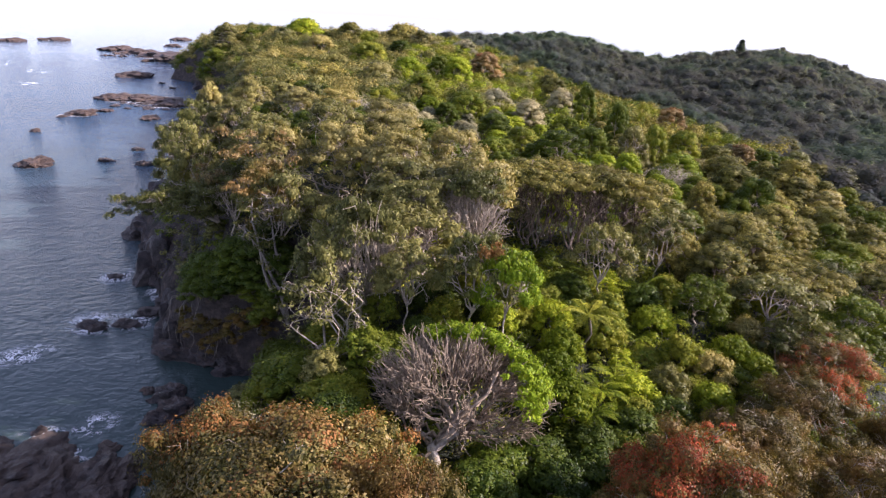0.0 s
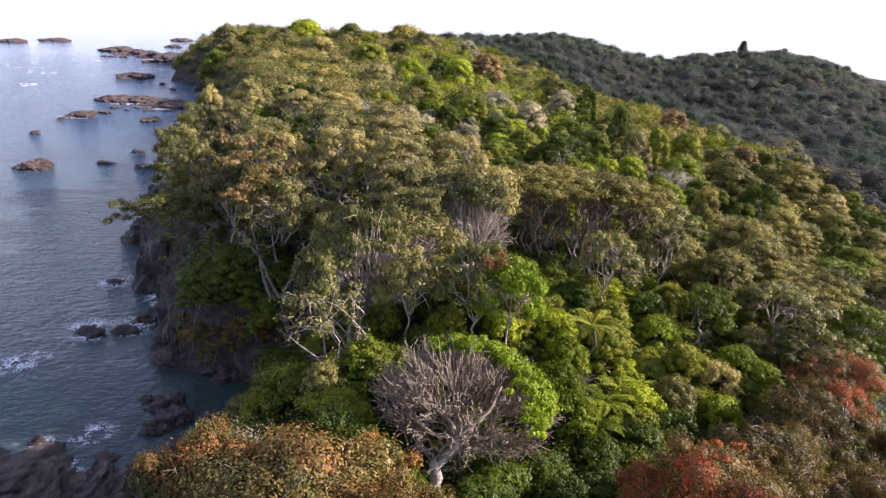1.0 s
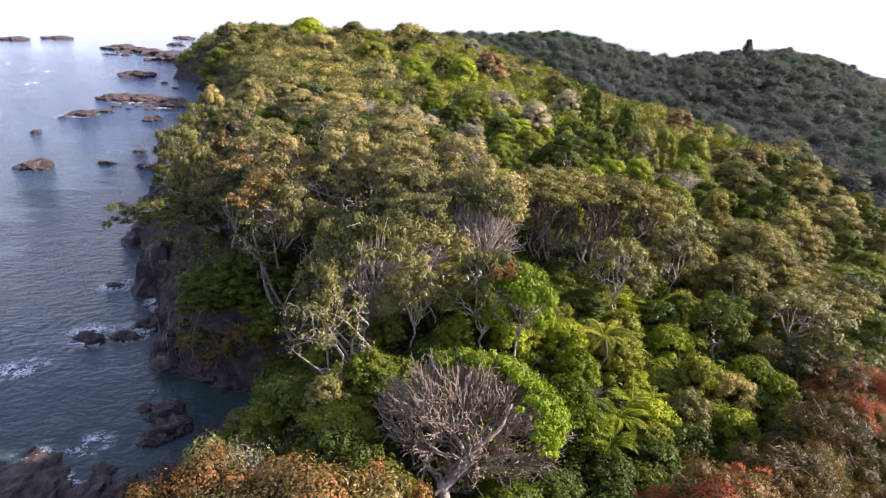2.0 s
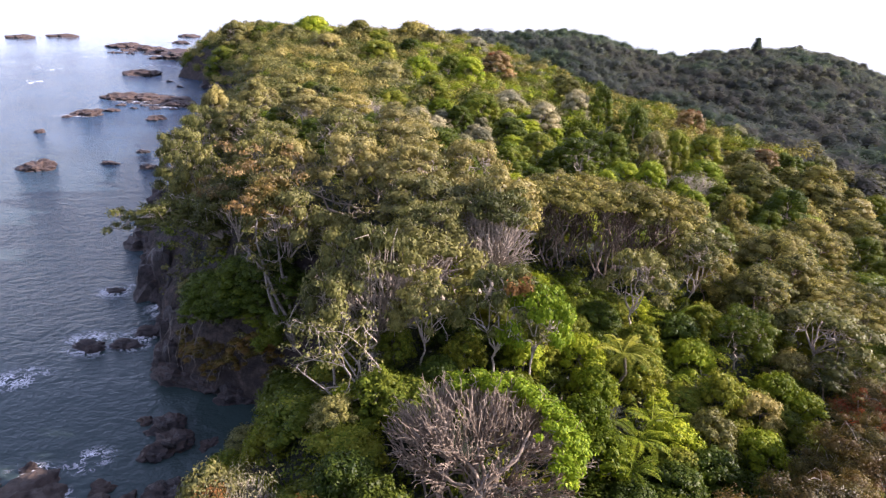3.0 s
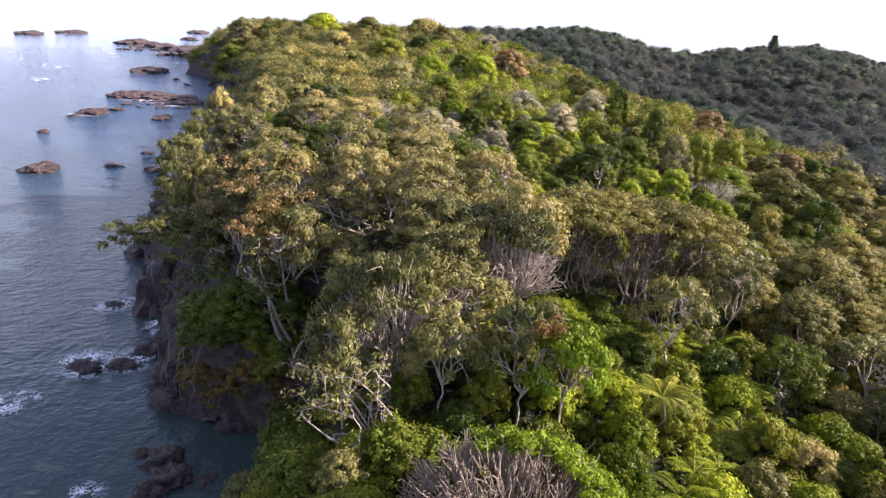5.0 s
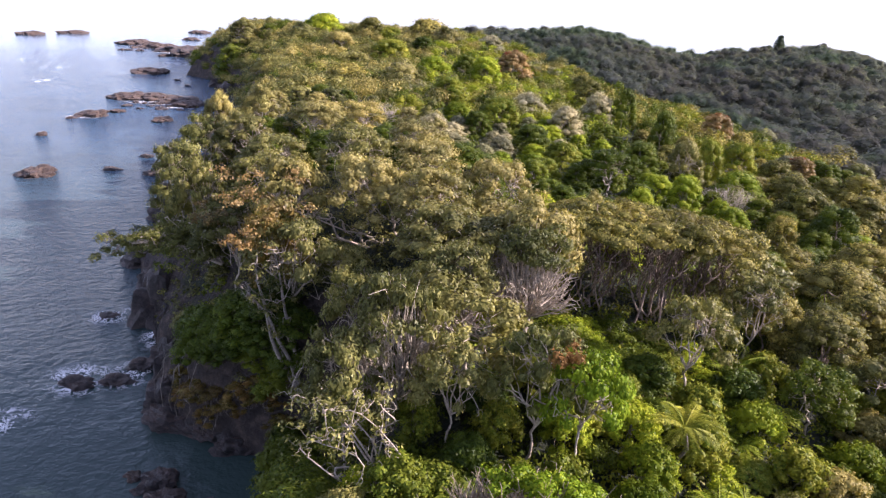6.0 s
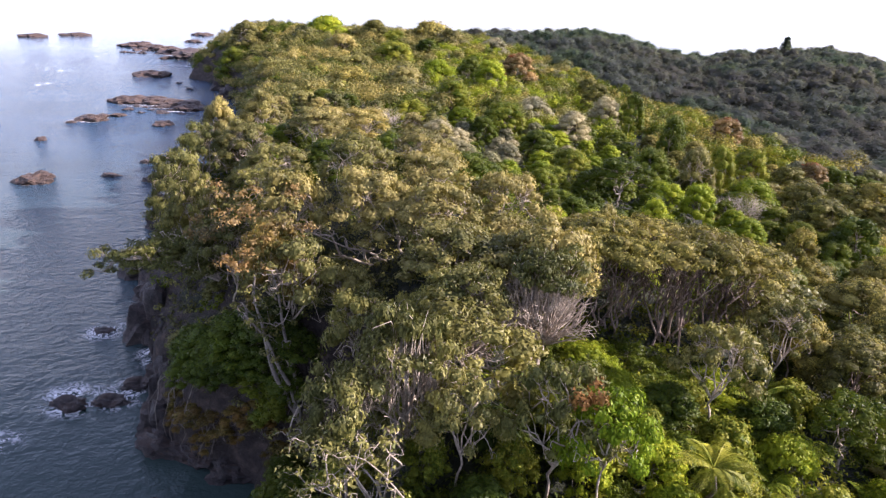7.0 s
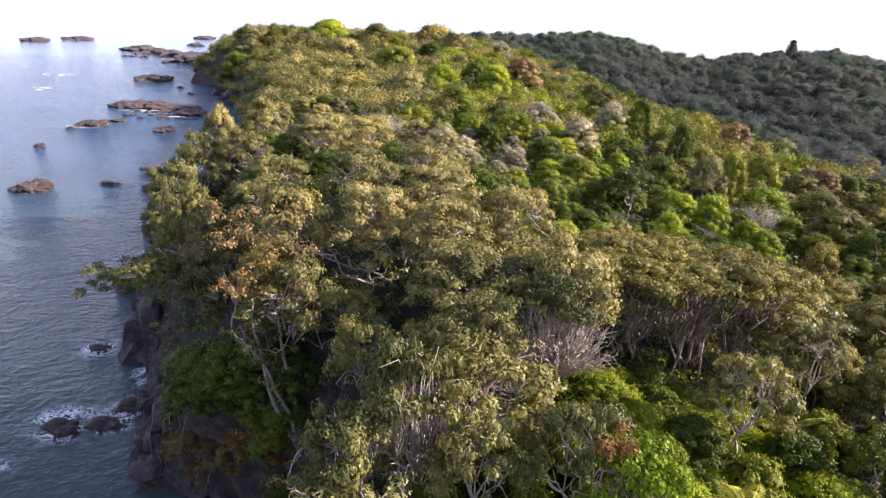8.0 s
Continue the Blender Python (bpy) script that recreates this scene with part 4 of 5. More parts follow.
def scatter(y0, y1, step, choose, room, reach):
    y = y0
    while y < y1:
        x = float(coast(y)) + (9 if y > 64 else 5)
        while x < reach(y):
            px, py = x + chooser.uniform(-0.4, 0.4) * step, y + chooser.uniform(-0.4, 0.4) * step
            z = height_at(px, py)
            if z > 1.2 and free(px, py, room):
                choose(px, py, z)
            x += step
        y += step


def near_tree(x, y, z):
    s = x - float(coast(y))
    if y < 14:
        kind = "olive"
    elif x > 24:
        kind = chooser.choice(["umbrella", "olive", "bush_mid", "green"])
    elif s < 40 and x < 3:
        kind = chooser.choice(["olive", "tan", "tan"])
    else:
        kind = chooser.choice(["limetree", "green", "olive", "bush_mid", "bush_lime", "umbrella"])
    if s < 13 and y < 63 or x < 7 and 30 < y < 49:
        return low_bush(x, y, z)
    low = 3.4 if y < 44 else (4.4 if x > 3 and y < 58 else 7.0)
    if kind.startswith("bush"):
        low = 3.8
    plant(kind, x, y, high=low * chooser.uniform(0.8, 1.15), clear=2.6)


def low_bush(x, y, z):
    kind = chooser.choice(["bush_green", "bush_green", "bush_mid", "bush_lime" if x > 2 else "bush_olive"])
    plant(kind, x, y, high=chooser.uniform(1.9, 3.1), clear=1.4)


def ridge_tree(x, y, z):
    n = float(fractal(x * 0.05 + 5, y * 0.05, 3))
    s = x - float(coast(y))
    crest = s < 45 or x < -6
    if chooser.random() < (0.3 if crest else 0.12):
        return
    if crest:
        kind = "far_green" if n < 0.36 else ("far_olive" if n < 0.48 else ("far_brown" if n < 0.54 else "far_tan"))
    elif x > 38:
        kind = "far_green" if n < 0.38 else ("far_brown" if n < 0.6 else "far_mid")
    else:
        kind = "far_green" if n < 0.33 else ("far_mid" if n < 0.41 else ("far_lime" if n < 0.57 else "far_pale"))
    plant(kind, x, y, high=chooser.uniform(3.6, 6.6) if crest else chooser.uniform(2.8, 5.4), clear=4.0 if crest else 3.2)


scatter(-34, 8, 8.0, ridge_tree, 3.4, lambda y: 34)
scatter(8, 74, 4.6, near_tree, 3.0, lambda y: 0.72 * y + 6)
scatter(14, 84, 4.0, low_bush, 1.9, lambda y: 0.72 * y + 4)
scatter(26, 64, 2.5, lambda x, y, z: x > -9 and plant(chooser.choice(["low_lime", "low_mid", "low_green", "low_green"] if y > 42 else ["low_green"]), x, y, high=chooser.uniform(1.3, 2.3), clear=1.1), 1.25, lambda y: 0.6 * y)
scatter(74, 176, 5.8, ridge_tree, 3.4, lambda y: min(95, 0.72 * y + 6))
for shapes, _ in PROTOS.values():
    for ob in shapes:
        for o in (*ob.children_recursive, ob):
            bpy.data.objects.remove(o)


def undergrowth():
    """Low leafy growth that hides the soil between the trees."""
    rng = np.random.default_rng(55)
    heaps = {"deep green": (GREEN, Pieces()), "mid-green": (MIDGREEN, Pieces()), "olive": (OLIVE, Pieces())}
    for y in np.arange(-30, 112, 1.5):
        for x in np.arange(max(-60, float(coast(y)) + 3.5), max(30, 0.72 * y + 5), 1.5):
            qx, qy = x + rng.uniform(-0.7, 0.7), y + rng.uniform(-0.7, 0.7)
            z = height_at(qx, qy)
            if z < 3.0:
                continue
            n = float(value_noise(qx * 0.2, qy * 0.2))
            kind = "deep green" if n < 0.45 else ("mid-green" if n < 0.75 and qx > -5 else "olive")
            heaps[kind][1].puff(rng, np.array([qx, qy, z + 0.25]), rng.uniform(0.6, 1.15), 0.75, 48 if qy > 16 else 24, 0.32 if qy > 16 else 0.5, 0.18 if qy > 16 else 0.28, 0.0)
    for k, (mat, p) in heaps.items():
        tagged(new("undergrowth", p.mesh("undergrowth", mat)), k + " low growth between the trees", "undergrowth", kind="stuff")


undergrowth()


def bush_cover():
    """Beyond the trees that one can count: crowns of leaf clumps, one object a colour."""
    rng = np.random.default_rng(77)
    mats = {"olive": OLIVE, "tan": TAN, "lime": LIME, "green": GREEN, "mid": MIDGREEN, "brown": BROWN, "pale": PALE, "dark": HAZYLEAF, "far green": HAZYGREEN, "far brown": HAZYBROWN}
    heaps = {k: Pieces() for k in mats}
    for y in np.arange(108, 470, 6.0):
        for x in np.arange(float(coast(y)) + (8 if y < 177 else 3), 0.74 * y + 10, 6.0):
            qx, qy = x + rng.uniform(-2.4, 2.4), y + rng.uniform(-2.4, 2.4)
            z = height_at(qx, qy)
            across = qx > np.interp(qy, [150, 260, 330, 420], [96, 80, 30, -10])
            if z < 0.2:
                continue
            if qy < 177 and not across:
                heaps["brown" if qx > 38 else "green"].puff(rng, np.array([qx, qy, z + 0.7]), rng.uniform(2.4, 3.4), 0.5, 110, 0.6, 0.4)
                continue
            n = float(value_noise(qx * 0.045 + 5, qy * 0.045))
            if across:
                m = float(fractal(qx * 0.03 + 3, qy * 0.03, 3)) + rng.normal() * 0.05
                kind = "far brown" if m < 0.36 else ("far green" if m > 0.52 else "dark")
            elif qx - float(coast(qy)) < 45 or qx < -18:
                kind = rng.choice(["olive", "tan", "olive", "green" if n > 0.55 else "tan"])
            elif qx > 42:
                kind = rng.choice(["brown", "brown", "green", "mid"])
            else:
                kind = rng.choice(["lime", "mid", "olive", "mid", "lime", "olive", "tan", "green", "pale" if n > 0.5 else "mid"])
            high = rng.uniform(2.6, 5.6) if not across else rng.uniform(3.5, 7.0)
            for _ in range(1 if across else 3):
                r = rng.uniform(1.7, 3.2) if not across else rng.choice([2.6, 3.2, 3.8, 4.8])
                c = np.array([qx + rng.normal() * 1.5, qy + rng.normal() * 1.5, z + high - r + rng.normal() * 0.7])
                heaps[kind].puff(rng, c, r, rng.uniform(0.7, 1.0) if not across else rng.uniform(0.7, 1.0), int(30 * r * r) if not across else int(34 * r * r), 0.55 if not across else 0.8, 0.36 if not across else 0.6, wild=0.3 if not across else 0.05, lift=0.0 if not across else 0.6)
                if across:
                    heaps[kind].lump(rng, c, r * 0.74, 0.8)
            if not across:
                low = np.array([qx, qy, z + 1.2])
                heaps["green"].puff(rng, low, 2.6, 0.6, 26, 1.2, 0.8)
    words = {"olive": "olive", "tan": "tan", "lime": "yellow-green", "green": "dark green", "mid": "mid-green", "brown": "brown-green", "pale": "pale grey"}
    # the far hill's haze is in its leaf colours
    shades = {"dark": "blue-grey", "far green": "dull green", "far brown": "dull brown"}
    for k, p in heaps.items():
        label = shades[k] + " bush covering the hill across the valley, haze put into its colour" if k in shades else words[k] + " bush crowding the distant part of the ridge"
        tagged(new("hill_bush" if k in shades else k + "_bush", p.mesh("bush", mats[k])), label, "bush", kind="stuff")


bush_cover()


# ---- the wind-shorn dead tree ----
def build_dead_dome(x, y, z):
    """A thick leaning trunk, low limbs that fan out, and wavy branches that rise from them to a dome of dry twigs."""
    rng = np.random.default_rng(301)
    root = new("windswept_tree")
    root.location = (x, y, z)
    trunk, limbs, twigs, skin = Pieces(), Pieces(), Pieces(), Pieces()
    foot, fork = np.array([-0.6, -2.6, -0.6]), np.array([1.5, -1.0, 3.5])
    stem = bent(rng, foot, fork, 0.03, 8)
    trunk.tube(stem, np.linspace(0.46, 0.34, 8), 9)
    trunk.tube(bent(rng, fork - [0.1, 0, 0.3], fork + [0.75, 0.5, 1.0], 0.05, 5), np.linspace(0.30, 0.12, 5), 8)
    mid, size = np.array([1.5, 2.2, 1.2]), np.array([6.9, 5.0, 6.9])

    def dome(a, up, reach=1.0):
        d = np.array([math.cos(a) * math.cos(up), math.sin(a) * math.cos(up), math.sin(up)])
        return mid + d * size * reach, d

    boughs = []
    for k in range(26):
        a = k * 2.4 + rng.normal() * 0.2
        end, d = dome(a, rng.uniform(0.32, 0.9), rng.uniform(0.5, 0.8))
        way = bent(rng, stem[rng.integers(4, 8)], end, 0.16, 9)
        way[1:-1] += rng.normal(size=(7, 3)) * 0.12
        limbs.tube(way, np.linspace(0.13, 0.05, 9), 6)
        boughs.append(way)
    joints = np.concatenate([w[3:] for w in boughs])
    steps = np.linspace(0, 1, 11)[:, None]
    for k in range(430):
        a = rng.uniform(0, 6.28)
        up = math.asin(rng.uniform(0.3 - 0.16 * math.cos(a), 1.0))
        tip, d = dome(a, up, rng.uniform(0.92, 1.02))
        start = joints[np.argsort(np.linalg.norm(joints - (tip - d * 2.6 - [0, 0, 0.8]), axis=1))[rng.integers(0, 2)]]
        # sets out sideways, then turns up and outward, swaying
        turn = (start + tip) / 2 - np.array([0, 0, 0.25]) + d * 0.1
        way = start * (1 - steps) ** 2 + turn * 2 * steps * (1 - steps) + tip * steps ** 2
        sway = rng.normal(size=3)
        way += sway * 0.13 * np.sin(steps * rng.uniform(9, 15) + rng.uniform(0, 6)) * steps
        limbs.tube(way, np.linspace(0.058, 0.024, 11), 4)
        for _ in range(3):
            i = rng.integers(4, 9)
            f = way[min(i + 3, 10)] + d * rng.uniform(0.2, 0.5) + rng.normal(size=3) * 0.34
            twigs.tube(bent(rng, way[i], f, 0.12, 5), np.linspace(0.032, 0.014, 5), 4)
    for _ in range(1250):
        d = rng.normal(size=3)
        d[2] = abs(d[2])
        d /= np.linalg.norm(d)
        if d[2] < 0.36 + 0.08 * rng.normal():
            continue
        lee = d[0] * 0.95 + d[1] * 0.3 + 0.1 * rng.normal() > 0.42
        top = d[2] > 0.80 + 0.05 * rng.normal() and d[1] > 0.12 and d[0] > -0.3
        if lee or top:
            skin.puff(rng, mid + d * size * rng.uniform(0.93, 1.05), rng.uniform(0.3, 0.55), 0.7, 75, 0.22, 0.13)
    base = part("trunk", trunk.mesh("trunk", PALETWIG, True), root, "thick leaning grey trunk")
    part("limbwork", limbs.mesh("limbwork", TWIG, True), base, "wavy bare limbs fanning out")
    tagged(part("brushwood", twigs.mesh("brushwood", TWIG), root, "dense dome of dry grey twigs"), kind="stuff")
    part("crown", skin.mesh("crown", FRESH), root, "lime-green leaves on the lee side")
    tagged(root, "domed windswept tree of bare grey twigs, leafy at the back", "tree")


build_dead_dome(0.0, 35.4, height_at(0.0, 35.4))


# ---- ferns ----
def set_fern(ob, x, y, label, turn=0):
    ob.matrix_basis = pose(x, y, height_at(x, y), 0, 0, turn)
    tagged(ob, label, "tree fern", "ferns on the slope")


z0 = height_at(12.8, 49.0)
set_fern(make_fern("tree_fern", 400, max(1.5, 16.6 - z0), 15, 2.5, 0.55, 0.75, FERN), 12.8, 49.0, "yellow-green tree fern with arching fronds on a dark trunk")
for k, (x, y, top, length, n) in enumerate([(15.2, 46.8, 12.0, 2.4, 11), (17.2, 47.6, 11.2, 2.2, 10), (13.2, 43.6, 12.6, 2.5, 10), (22.5, 56.0, 11.0, 2.2, 10), (25.5, 52.0, 10.5, 2.2, 9), (18.5, 52.5, 12.5, 2.2, 9), (12.0, 40.2, 12.5, 2.2, 9)]):
    z = height_at(x, y)
    set_fern(make_fern("tree_fern", 410 + k, max(0.8, top - z), n, length, 0.6, 0.8, LIME), x, y, "green ground fern with long drooping fronds", k * 40)
z = height_at(20.9, 61.2)
set_fern(make_fern("palm", 440, max(1.0, 12.4 - z), 6, 2.4, 1.1, 0.7, LIME, 0.3), 20.9, 61.2, "young palm with few broad upright fronds")


# ---- the lone tree on the far ridge ----
def build_ridge_pine(x, y):
    rng = np.random.default_rng(500)
    root = new("pine_tree")
    root.location = (x, y, height_at(x, y))
    wood, crown = Pieces(), Pieces()
    wood.tube(bent(rng, [0, 0, -1], [0.3, 0, 12.0], 0.02), np.linspace(0.4, 0.1, 6), 6)
    for k in range(16):
        h = 5.5 + k * 0.42
        a = k * 2.4
        r = 2.6 * (1 - k / 18) + 0.4
        c = np.array([math.cos(a) * r * 0.6, math.sin(a) * r * 0.6, h])
        wood.tube(bent(rng, [0, 0, h - 0.4], c, 0.05, 4), np.linspace(0.1, 0.04, 4), 4)
        crown.puff(rng, c, r * 0.62 + 0.6, 0.7, 80, 0.9, 0.5)
    part("trunk", wood.mesh("trunk", DARKBARK, True), root)
    # same haze-tinted leaf colour as the hill
    part("crown", crown.mesh("crown", HAZYLEAF), root)
    tagged(root, "lone dark pine standing above the ridge line", "tree")


build_ridge_pine(184.0, 428.0)


# ---- rocks ----
small = {m.name: [rock_mesh("rock", 5 + k * 13 + i * 7, m, 3, 0.5) for k in range(4)] for i, m in enumerate((ROCK, REEF))}
shapes = {m.name: [rock_mesh("rock", 3 + k * 11 + i * 5, m, 4, 0.42) for k in range(4)] for i, m in enumerate((ROCK, REEF))}
def set_rocks(mat, label, group, rows):
    """Rocks at x, y with their half sizes."""
    for x, y, a, b, c in rows:
        k = int(abs(x * 7 + y * 3))
        rock = new("rock", shapes[mat.name][k % 4])
        lean = (k * 17 % 13 - 6, k * 29 % 15 - 7) if a < 7 else (0, 0)
        rock.matrix_basis = pose(x, y, -0.3 * c if mat is REEF else -0.1 * c, *lean, (k * 37) % 50 - 25) @ Matrix.Diagonal((a * (0.82 if mat is REEF else 1.06), b * (1.8 if y > 120 else 1.3) if mat is REEF else b * 1.06, c * (1.1 if mat is REEF else 1.05), 1))
        tagged(rock, label, "rock", group)


set_rocks(REEF, "low brown weed-covered reef rock in the shallows", "reef rocks", [
    (-101.4, 152, 4.6, 2.6, 2.2), (-374, 556, 10, 6, 3.4), (-362, 596, 13, 7, 3.2), (-288, 700, 12, 7, 3), (-254, 598, 9, 4, 2.4), (-267, 521, 14, 7, 4),
    (-240, 503, 15, 8, 4), (-206, 441, 5.3, 3, 1.6), (-170.5, 350, 11, 5, 3), (-139, 267, 9.4, 4.6, 2.4),
    (-130, 269, 10.5, 4.4, 2.2), (-118, 265, 9, 5, 2.4), (-110, 257, 6, 4, 2), (-131, 226, 6.2, 3, 2), (-127, 235.5, 3.2, 1.6, 1), (-134, 219, 1.7, 1, 0.7),
])
set_rocks(REEF, "low brown weed-covered reef rock in the shallows", "reef rocks", [
    (-106, 224, 3.9, 2.2, 1.4), (-126.6, 192.4, 1.9, 1.2, 0.9), (-37.2, 44.6, 3.4, 2.6, 0.8), (-31.6, 42.6, 2.2, 1.6, 0.8), (-40.5, 47.5, 2.4, 1.6, 0.6),
    (-35, 40.5, 2.6, 2, 0.8), (-27.5, 43, 2.4, 2, 1.2), (-36, 47, 3, 2.6, 1.1), (-33, 44.6, 2.8, 2.6, 1.2), (-29.8, 44.6, 2.6, 2.2, 1.1), (-38, 43, 3.2, 2.6, 1.2),
    (-27.8, 46, 2.2, 1.8, 1),
])
set_rocks(ROCK, "dark wet boulder at the foot of the cliff", "shore boulders", [
    (-77.1, 157.8, 1.9, 1.3, 1.1), (-88, 160, 2, 1.1, 0.7), (-86.5, 174.2, 1.6, 1.1, 0.8), (-146, 326, 1.5, 1, 0.8), (-133.5, 309, 1.5, 1, 0.8), (-116, 246.4, 1.5, 1, 0.7), (-123, 243, 1.3, 0.9, 0.6),
    (-213, 482, 14, 16, 4), (-190, 456, 12, 18, 5), (-167, 416, 9, 12, 5), (-146, 355, 5, 3, 2), (-152, 372, 6, 4, 2.6), (-160, 395, 6, 4, 2.6), (-44.6, 72.2, 1.7, 1.2, 0.7),
    (-43.6, 71.4, 1, 0.8, 0.7), (-40.5, 73.2, 1.6, 1.2, 0.6), (-39, 76.5, 1.8, 1.3, 1), (-37.5, 79.5, 2, 1.6, 1.4), (-41.8, 90.5, 4.4, 5.2, 7.5), (-37.6, 84, 3, 3.6, 6),
])
set_rocks(ROCK, "dark wet boulder at the foot of the cliff", "shore boulders", [
    (-46, 99.5, 4.5, 5, 4), (-34.2, 76.5, 2.8, 3.4, 5.2), (-33.2, 70.5, 2.4, 2.8, 2.6), (-31.2, 66.8, 2.8, 2, 1.5), (-27, 65.6, 3, 1.8, 1.5), (-23, 64, 2.6, 1.8, 1.6),
    (-28.4, 57.8, 1.7, 1.4, 1.2), (-26.8, 55.4, 1.9, 1.5, 1.1), (-28.0, 53.6, 1.3, 1.2, 0.7),
    (-49.5, 88, 1.2, 1, 0.4), (-24.5, 48, 2, 2, 1.2), (-53, 108, 4, 5, 3), (-59, 130, 4, 6, 4), (-62, 150, 4, 6, 3.5), (-70, 184, 4, 7, 3.5),
])
set_rocks(ROCK, "dark wet boulder at the foot of the cliff", "shore boulders", [
    (-80, 220, 5, 7, 3.5), (-108, 296, 6, 10, 5), (-119, 318, 6, 8, 5),
])

spots = random.Random(12)
# craggy pieces that break the outline of the larger reefs
for x, y, a, b in ((-170.5, 350, 9, 4), (-131, 226, 5, 2.4), (-139, 267, 8, 4), (-130, 269, 9, 4), (-118, 265, 8, 4.4), (-110, 257, 5, 3), (-267, 521, 12, 6), (-240, 503, 13, 7), (-362, 596, 11, 5), (-374, 556, 9, 5), (-288, 700, 10, 6), (-101.4, 152, 3.8, 2)):
    for k in range(9):
        turn = k * 0.7 + spots.uniform(-0.3, 0.3)
        r = spots.uniform(0.25, 0.6) * b
        rock = new("rock", small[REEF.name if spots.random() < 0.7 else ROCK.name][spots.randrange(4)])
        rock.matrix_basis = pose(x + math.cos(turn) * a * spots.uniform(0.3, 1.0), y + math.sin(turn) * b * spots.uniform(0.4, 1.5), -0.2 * r, spots.uniform(-10, 10), spots.uniform(-10, 10), spots.uniform(0, 360)) @ Matrix.Diagonal((r * spots.uniform(0.9, 1.6), r, r * spots.uniform(0.5, 0.8), 1))
        tagged(rock, "craggy brown piece of a low reef", "rock", "pieces of reef")
for cx, cy, wide, deep, n in ((-122, 250, 16, 8, 12), (-222, 482, 34, 22, 14), (-27, 55, 5, 4, 5), (-34, 46, 6, 5, 10)):
    for _ in range(n):
        x, y = cx + spots.uniform(-wide, wide), cy + spots.uniform(-deep, deep)
        if x > float(coast(y)) - 1.5:
            continue
        r = spots.uniform(0.35, 1.0) * (0.8 if cy < 100 else cy / 130)
        rock = new("rock", small[ROCK.name if spots.random() < 0.5 else REEF.name][spots.randrange(4)])
        rock.matrix_basis = pose(x, y, -0.22 * r, 0, 0, spots.uniform(0, 360)) @ Matrix.Diagonal((r * spots.uniform(1, 1.8), r, r * spots.uniform(0.45, 0.75), 1))
        tagged(rock, "small dark rock awash at low tide", "rock", "rocks awash")


# ---- white water round the rocks ----
def foam_patch(x, y, a, b, turn, label="lacy white foam washing round a rock"):
    n = 14
    g = np.linspace(-1, 1, n)
    gx, gy = np.meshgrid(g, g)
    gz = 0.06 + 0.10 * value_noise(gx * a * 0.9 + x, gy * b * 0.9 + y) * (1 - np.clip(np.hypot(gx, gy), 0, 1))
    i, j = np.meshgrid(np.arange(n - 1), np.arange(n - 1), indexing="ij")
    faces = np.stack([i * n + j, i * n + j + 1, (i + 1) * n + j + 1, (i + 1) * n + j], -1).reshape(-1, 4)
    ob = new("foam", mesh_from("foam", np.stack([gx, gy, gz], -1).reshape(-1, 3), faces, FOAM, True))
    ob.matrix_basis = pose(x, y, 0.0, 0, 0, turn) @ Matrix.Diagonal((a, b, 1, 1))
    tagged(ob, label, "foam", "patches of foam", "stuff")


for x, y, a, b, turn in [(-45.2, 73.6, 4.2, 3.4, 20), (-44.0, 71.6, 3.2, 2.4, 0), (-39.6, 75.0, 3.4, 4.4, -20), (-40.8, 83.5, 2.4, 4.0, 10), (-49.3, 88.0, 3.6, 3.4, 30), (-48.4, 64.5, 4.2, 3.0, 30), (-33.5, 52.4, 2.6, 2.2, 40),
                         (-37.6, 50.4, 2.6, 1.6, 0), (-33.0, 47.6, 2.4, 1.6, 0), (-124, 258, 17, 6, 0), (-132, 222, 7, 3, 0), (-180, 400, 14, 7, 0), (-112, 250, 7, 3, 10), (-236, 492, 22, 7, 0), (-210, 465, 16, 7, 0), (-366, 588, 20, 8, 0), (-262, 610, 20, 7, 0)]:
    foam_patch(x, y, a, b, turn)
for x, y, wide in ((-249, 373, 12), (-224, 351, 8), (-201, 297, 7), (-237, 432, 14)):
    for _ in range(4):
        foam_patch(x + spots.uniform(-wide, wide), y + spots.uniform(-7, 7), spots.uniform(1.5, 3.2), spots.uniform(1.5, 3.5), spots.uniform(0, 180), "fleck of white foam where swell breaks offshore")


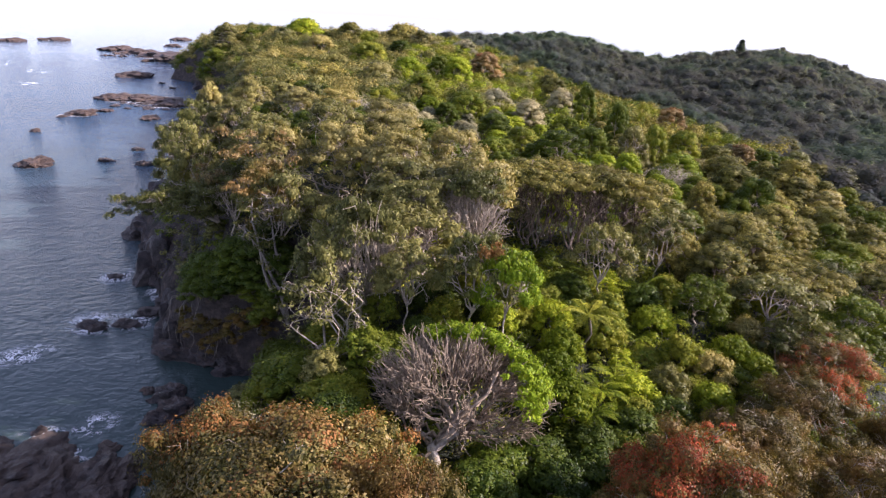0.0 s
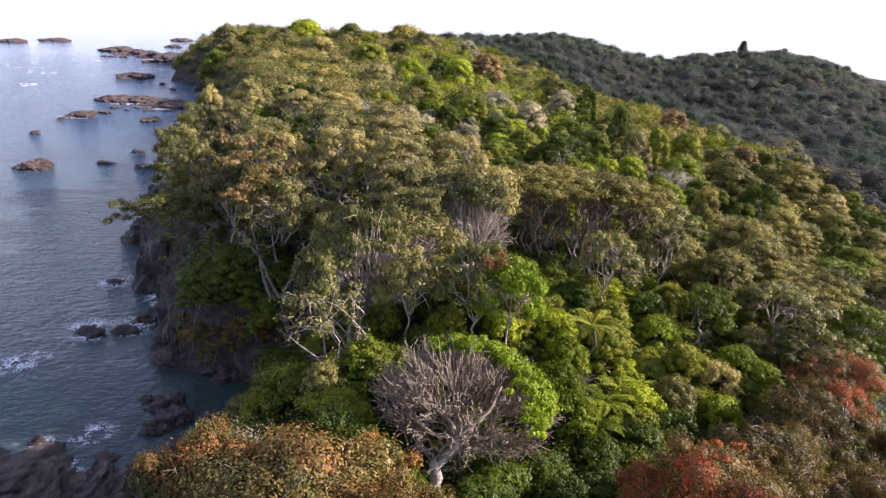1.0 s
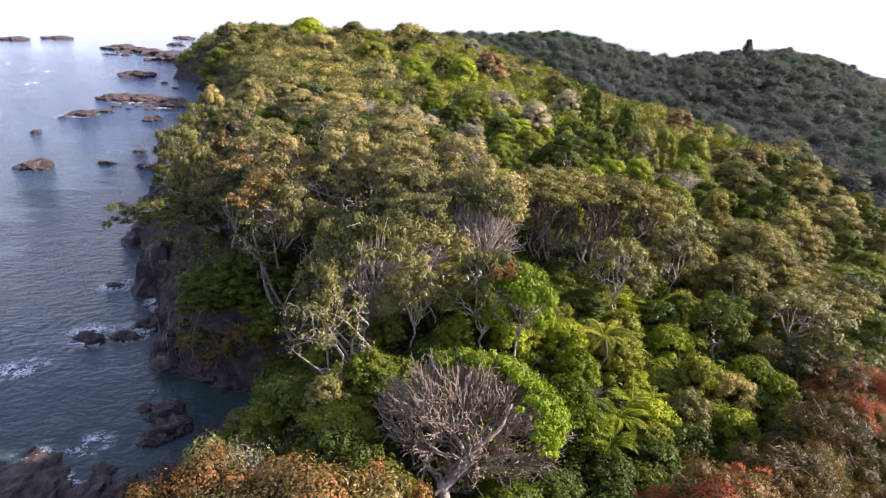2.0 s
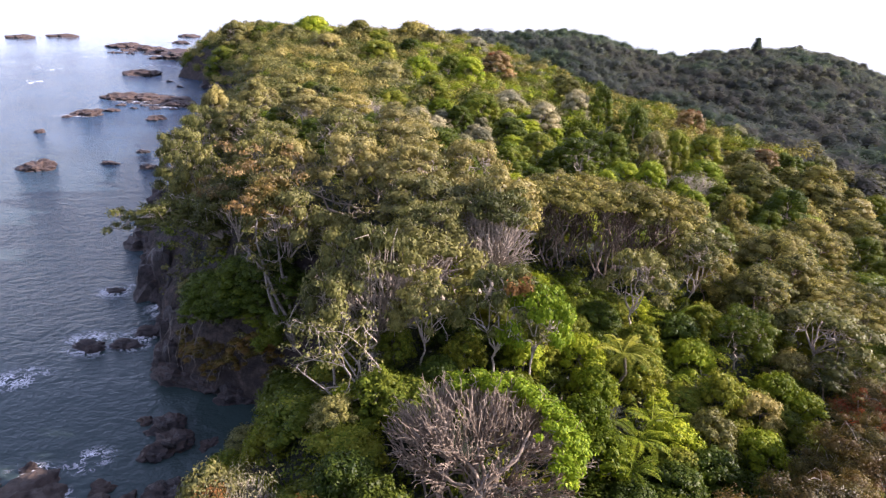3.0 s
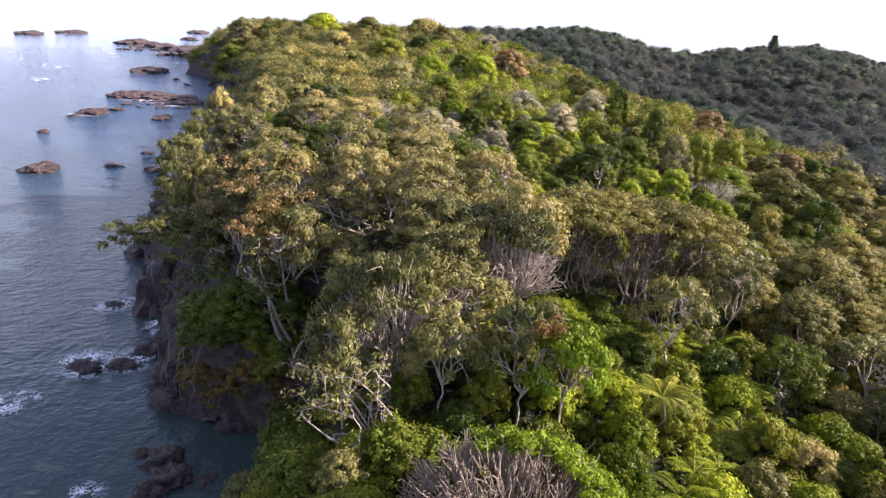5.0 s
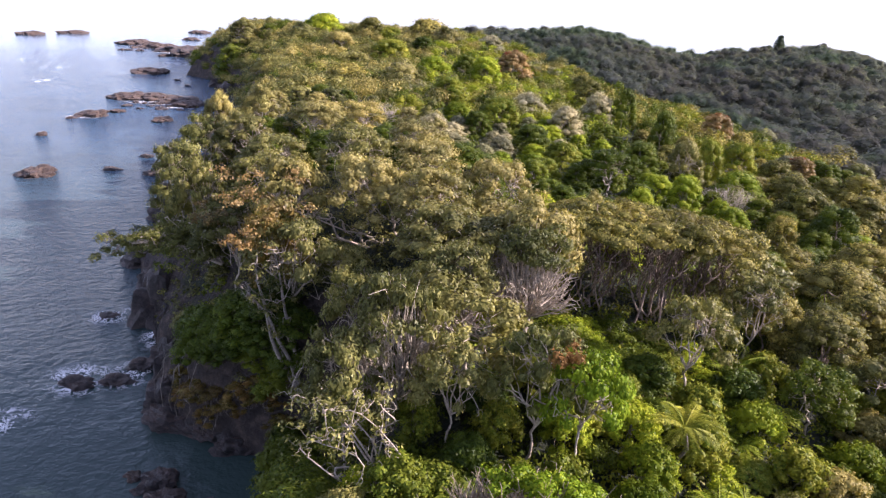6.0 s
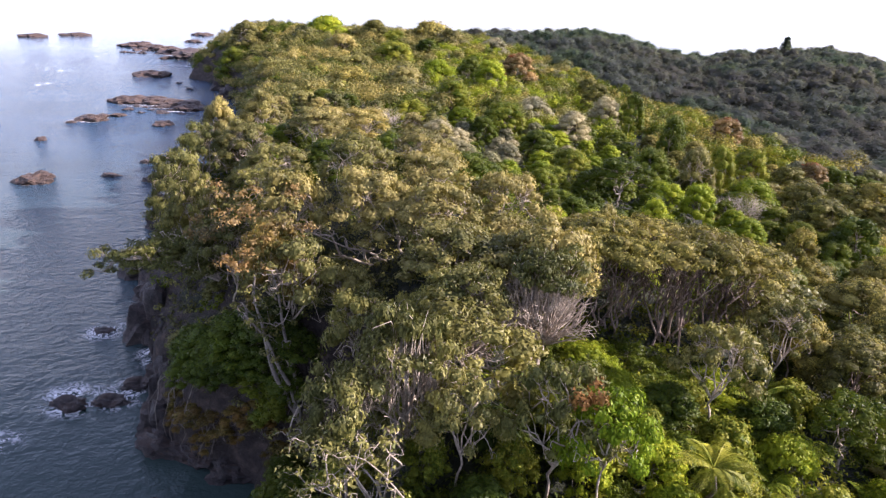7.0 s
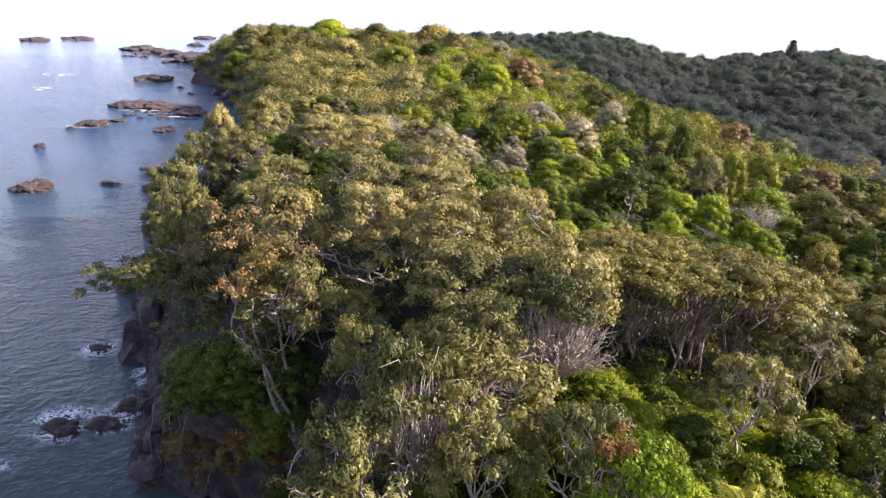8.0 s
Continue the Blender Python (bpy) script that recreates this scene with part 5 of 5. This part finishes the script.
# ---- limbs and roots that hang over the cliff ----
def overhang(name, seed, start, tips, thick, leaf, label, bark=PALEBARK, wavy=0.12, clump=150, curl=0.0):
    """A limb that reaches out from the cliff edge, with leaf clumps at its ends."""
    rng = np.random.default_rng(seed)
    root = new(name)
    root.location = start
    wood, crown = Pieces(), Pieces()
    thin = clump < 150
    for tip in tips:
        way = bent(rng, [0, 0, 0], np.subtract(tip, start), wavy, 18 if thin else 6, 0.0 if thin else 0.035)
        if curl:
            along = np.linspace(0, 1, len(way))[:, None]
            for _ in range(2):
                way += rng.normal(size=3) * curl * np.sin(along * rng.uniform(8, 15) + rng.uniform(0, 6)) * np.sqrt(np.sin(along * 2.9))
        wood.tube(way, np.linspace(thick, thick * 0.3, len(way)), 6)
        for k in range(1, len(way), 2 if thin else 1):
            for _ in range(2 if thin else 4):
                c = way[k] + rng.normal(size=3) * ([0.5, 0.5, 0.4] if thin else [0.9, 0.9, 0.35])
                wood.tube(bent(rng, way[k], c, 0.3, 7, 0.05 if thin else 0.035), np.linspace(thick * 0.35, 0.014, 7), 4)
                if leaf and k * 2 > len(way) * (1 if thin else 0):
                    crown.puff(rng, c, rng.uniform(0.35, 0.75) if thin else rng.uniform(0.5, 1.0), 0.65, clump, 0.28, 0.16)
    part("limb", wood.mesh("limb", bark, True), root)
    if leaf:
        part("leaves", crown.mesh("leaves", leaf), root)
    tagged(root, label, "branch")


overhang("branch", 601, (-29.5, 78.5, 13.0), [(-41.5, 77.5, 15.4), (-37.0, 78.5, 16.6), (-38.5, 80.0, 15.3), (-35.0, 77.5, 16.4), (-40.3, 76.6, 14.8), (-34.0, 79.5, 17.4), (-36.5, 76.0, 15.2)], 0.26, OLIVE, "leafy limb reaching out over the sea")
overhang("branch", 602, (-20.5, 66.0, height_at(-20.5, 66.0) - 0.8), [(-19.0, 64.0, 16.5), (-21.0, 63.0, 18.0), (-17.0, 65.0, 18.5)], 0.15, None, "bleached crooked limb on the cliff edge", BARK, 0.06)
overhang("branch", 604, (-16.6, 62.6, height_at(-16.6, 62.6) - 0.6), [(-19.6, 62.0, 21.2), (-18.4, 62.2, 21.8), (-20.4, 61.6, 18.0)], 0.22, OLIVE, "thick pale leaning limb on the cliff edge", BARK, 0.05, 40, 0.1)
overhang("branch", 603, (-9.0, 72.5, 17.5), [(-18.5, 69.5, 22.8), (-17.0, 70.5, 22.0)], 0.17, None, "thick pale limb under the canopy")
overhang("branch", 605, (-7.0, 45.4, height_at(-7.0, 45.4) - 0.4), [(-11.0, 43.4, 18.9), (-9.6, 43.0, 20.8), (-7.8, 43.4, 21.0), (-10.2, 44.2, 19.8), (-8.6, 43.0, 18.6), (-10.6, 43.2, 18.2), (-6.4, 43.0, 19.6), (-11.4, 43.8, 19.9)], 0.07, OLIVE, "twisted bleached limbs reaching out of the slope", PALEBARK, 0.3, 13, 0.55)
for k in range(18):
    rng = np.random.default_rng(700 + k)
    x = rng.uniform(-33.5, -21.5)
    y0 = 64.0 + 0.55 * max(0.0, -26 - x) + rng.uniform(-0.3, 0.8)
    zt = rng.uniform(4.0, 7.5)
    top, low = np.array([x + rng.normal() * 0.4 + 0.8, y0 + 2.6, zt]), np.array([x, y0 - 0.4, rng.uniform(0.6, 2.0)])
    p = Pieces()
    p.tube(bent(rng, top, low, 0.1), np.linspace(0.06, 0.025, 6), 4)
    tagged(new("root", p.mesh("root", BARK, True)), "pale root hanging down the cliff face", "root", "roots on the cliff")
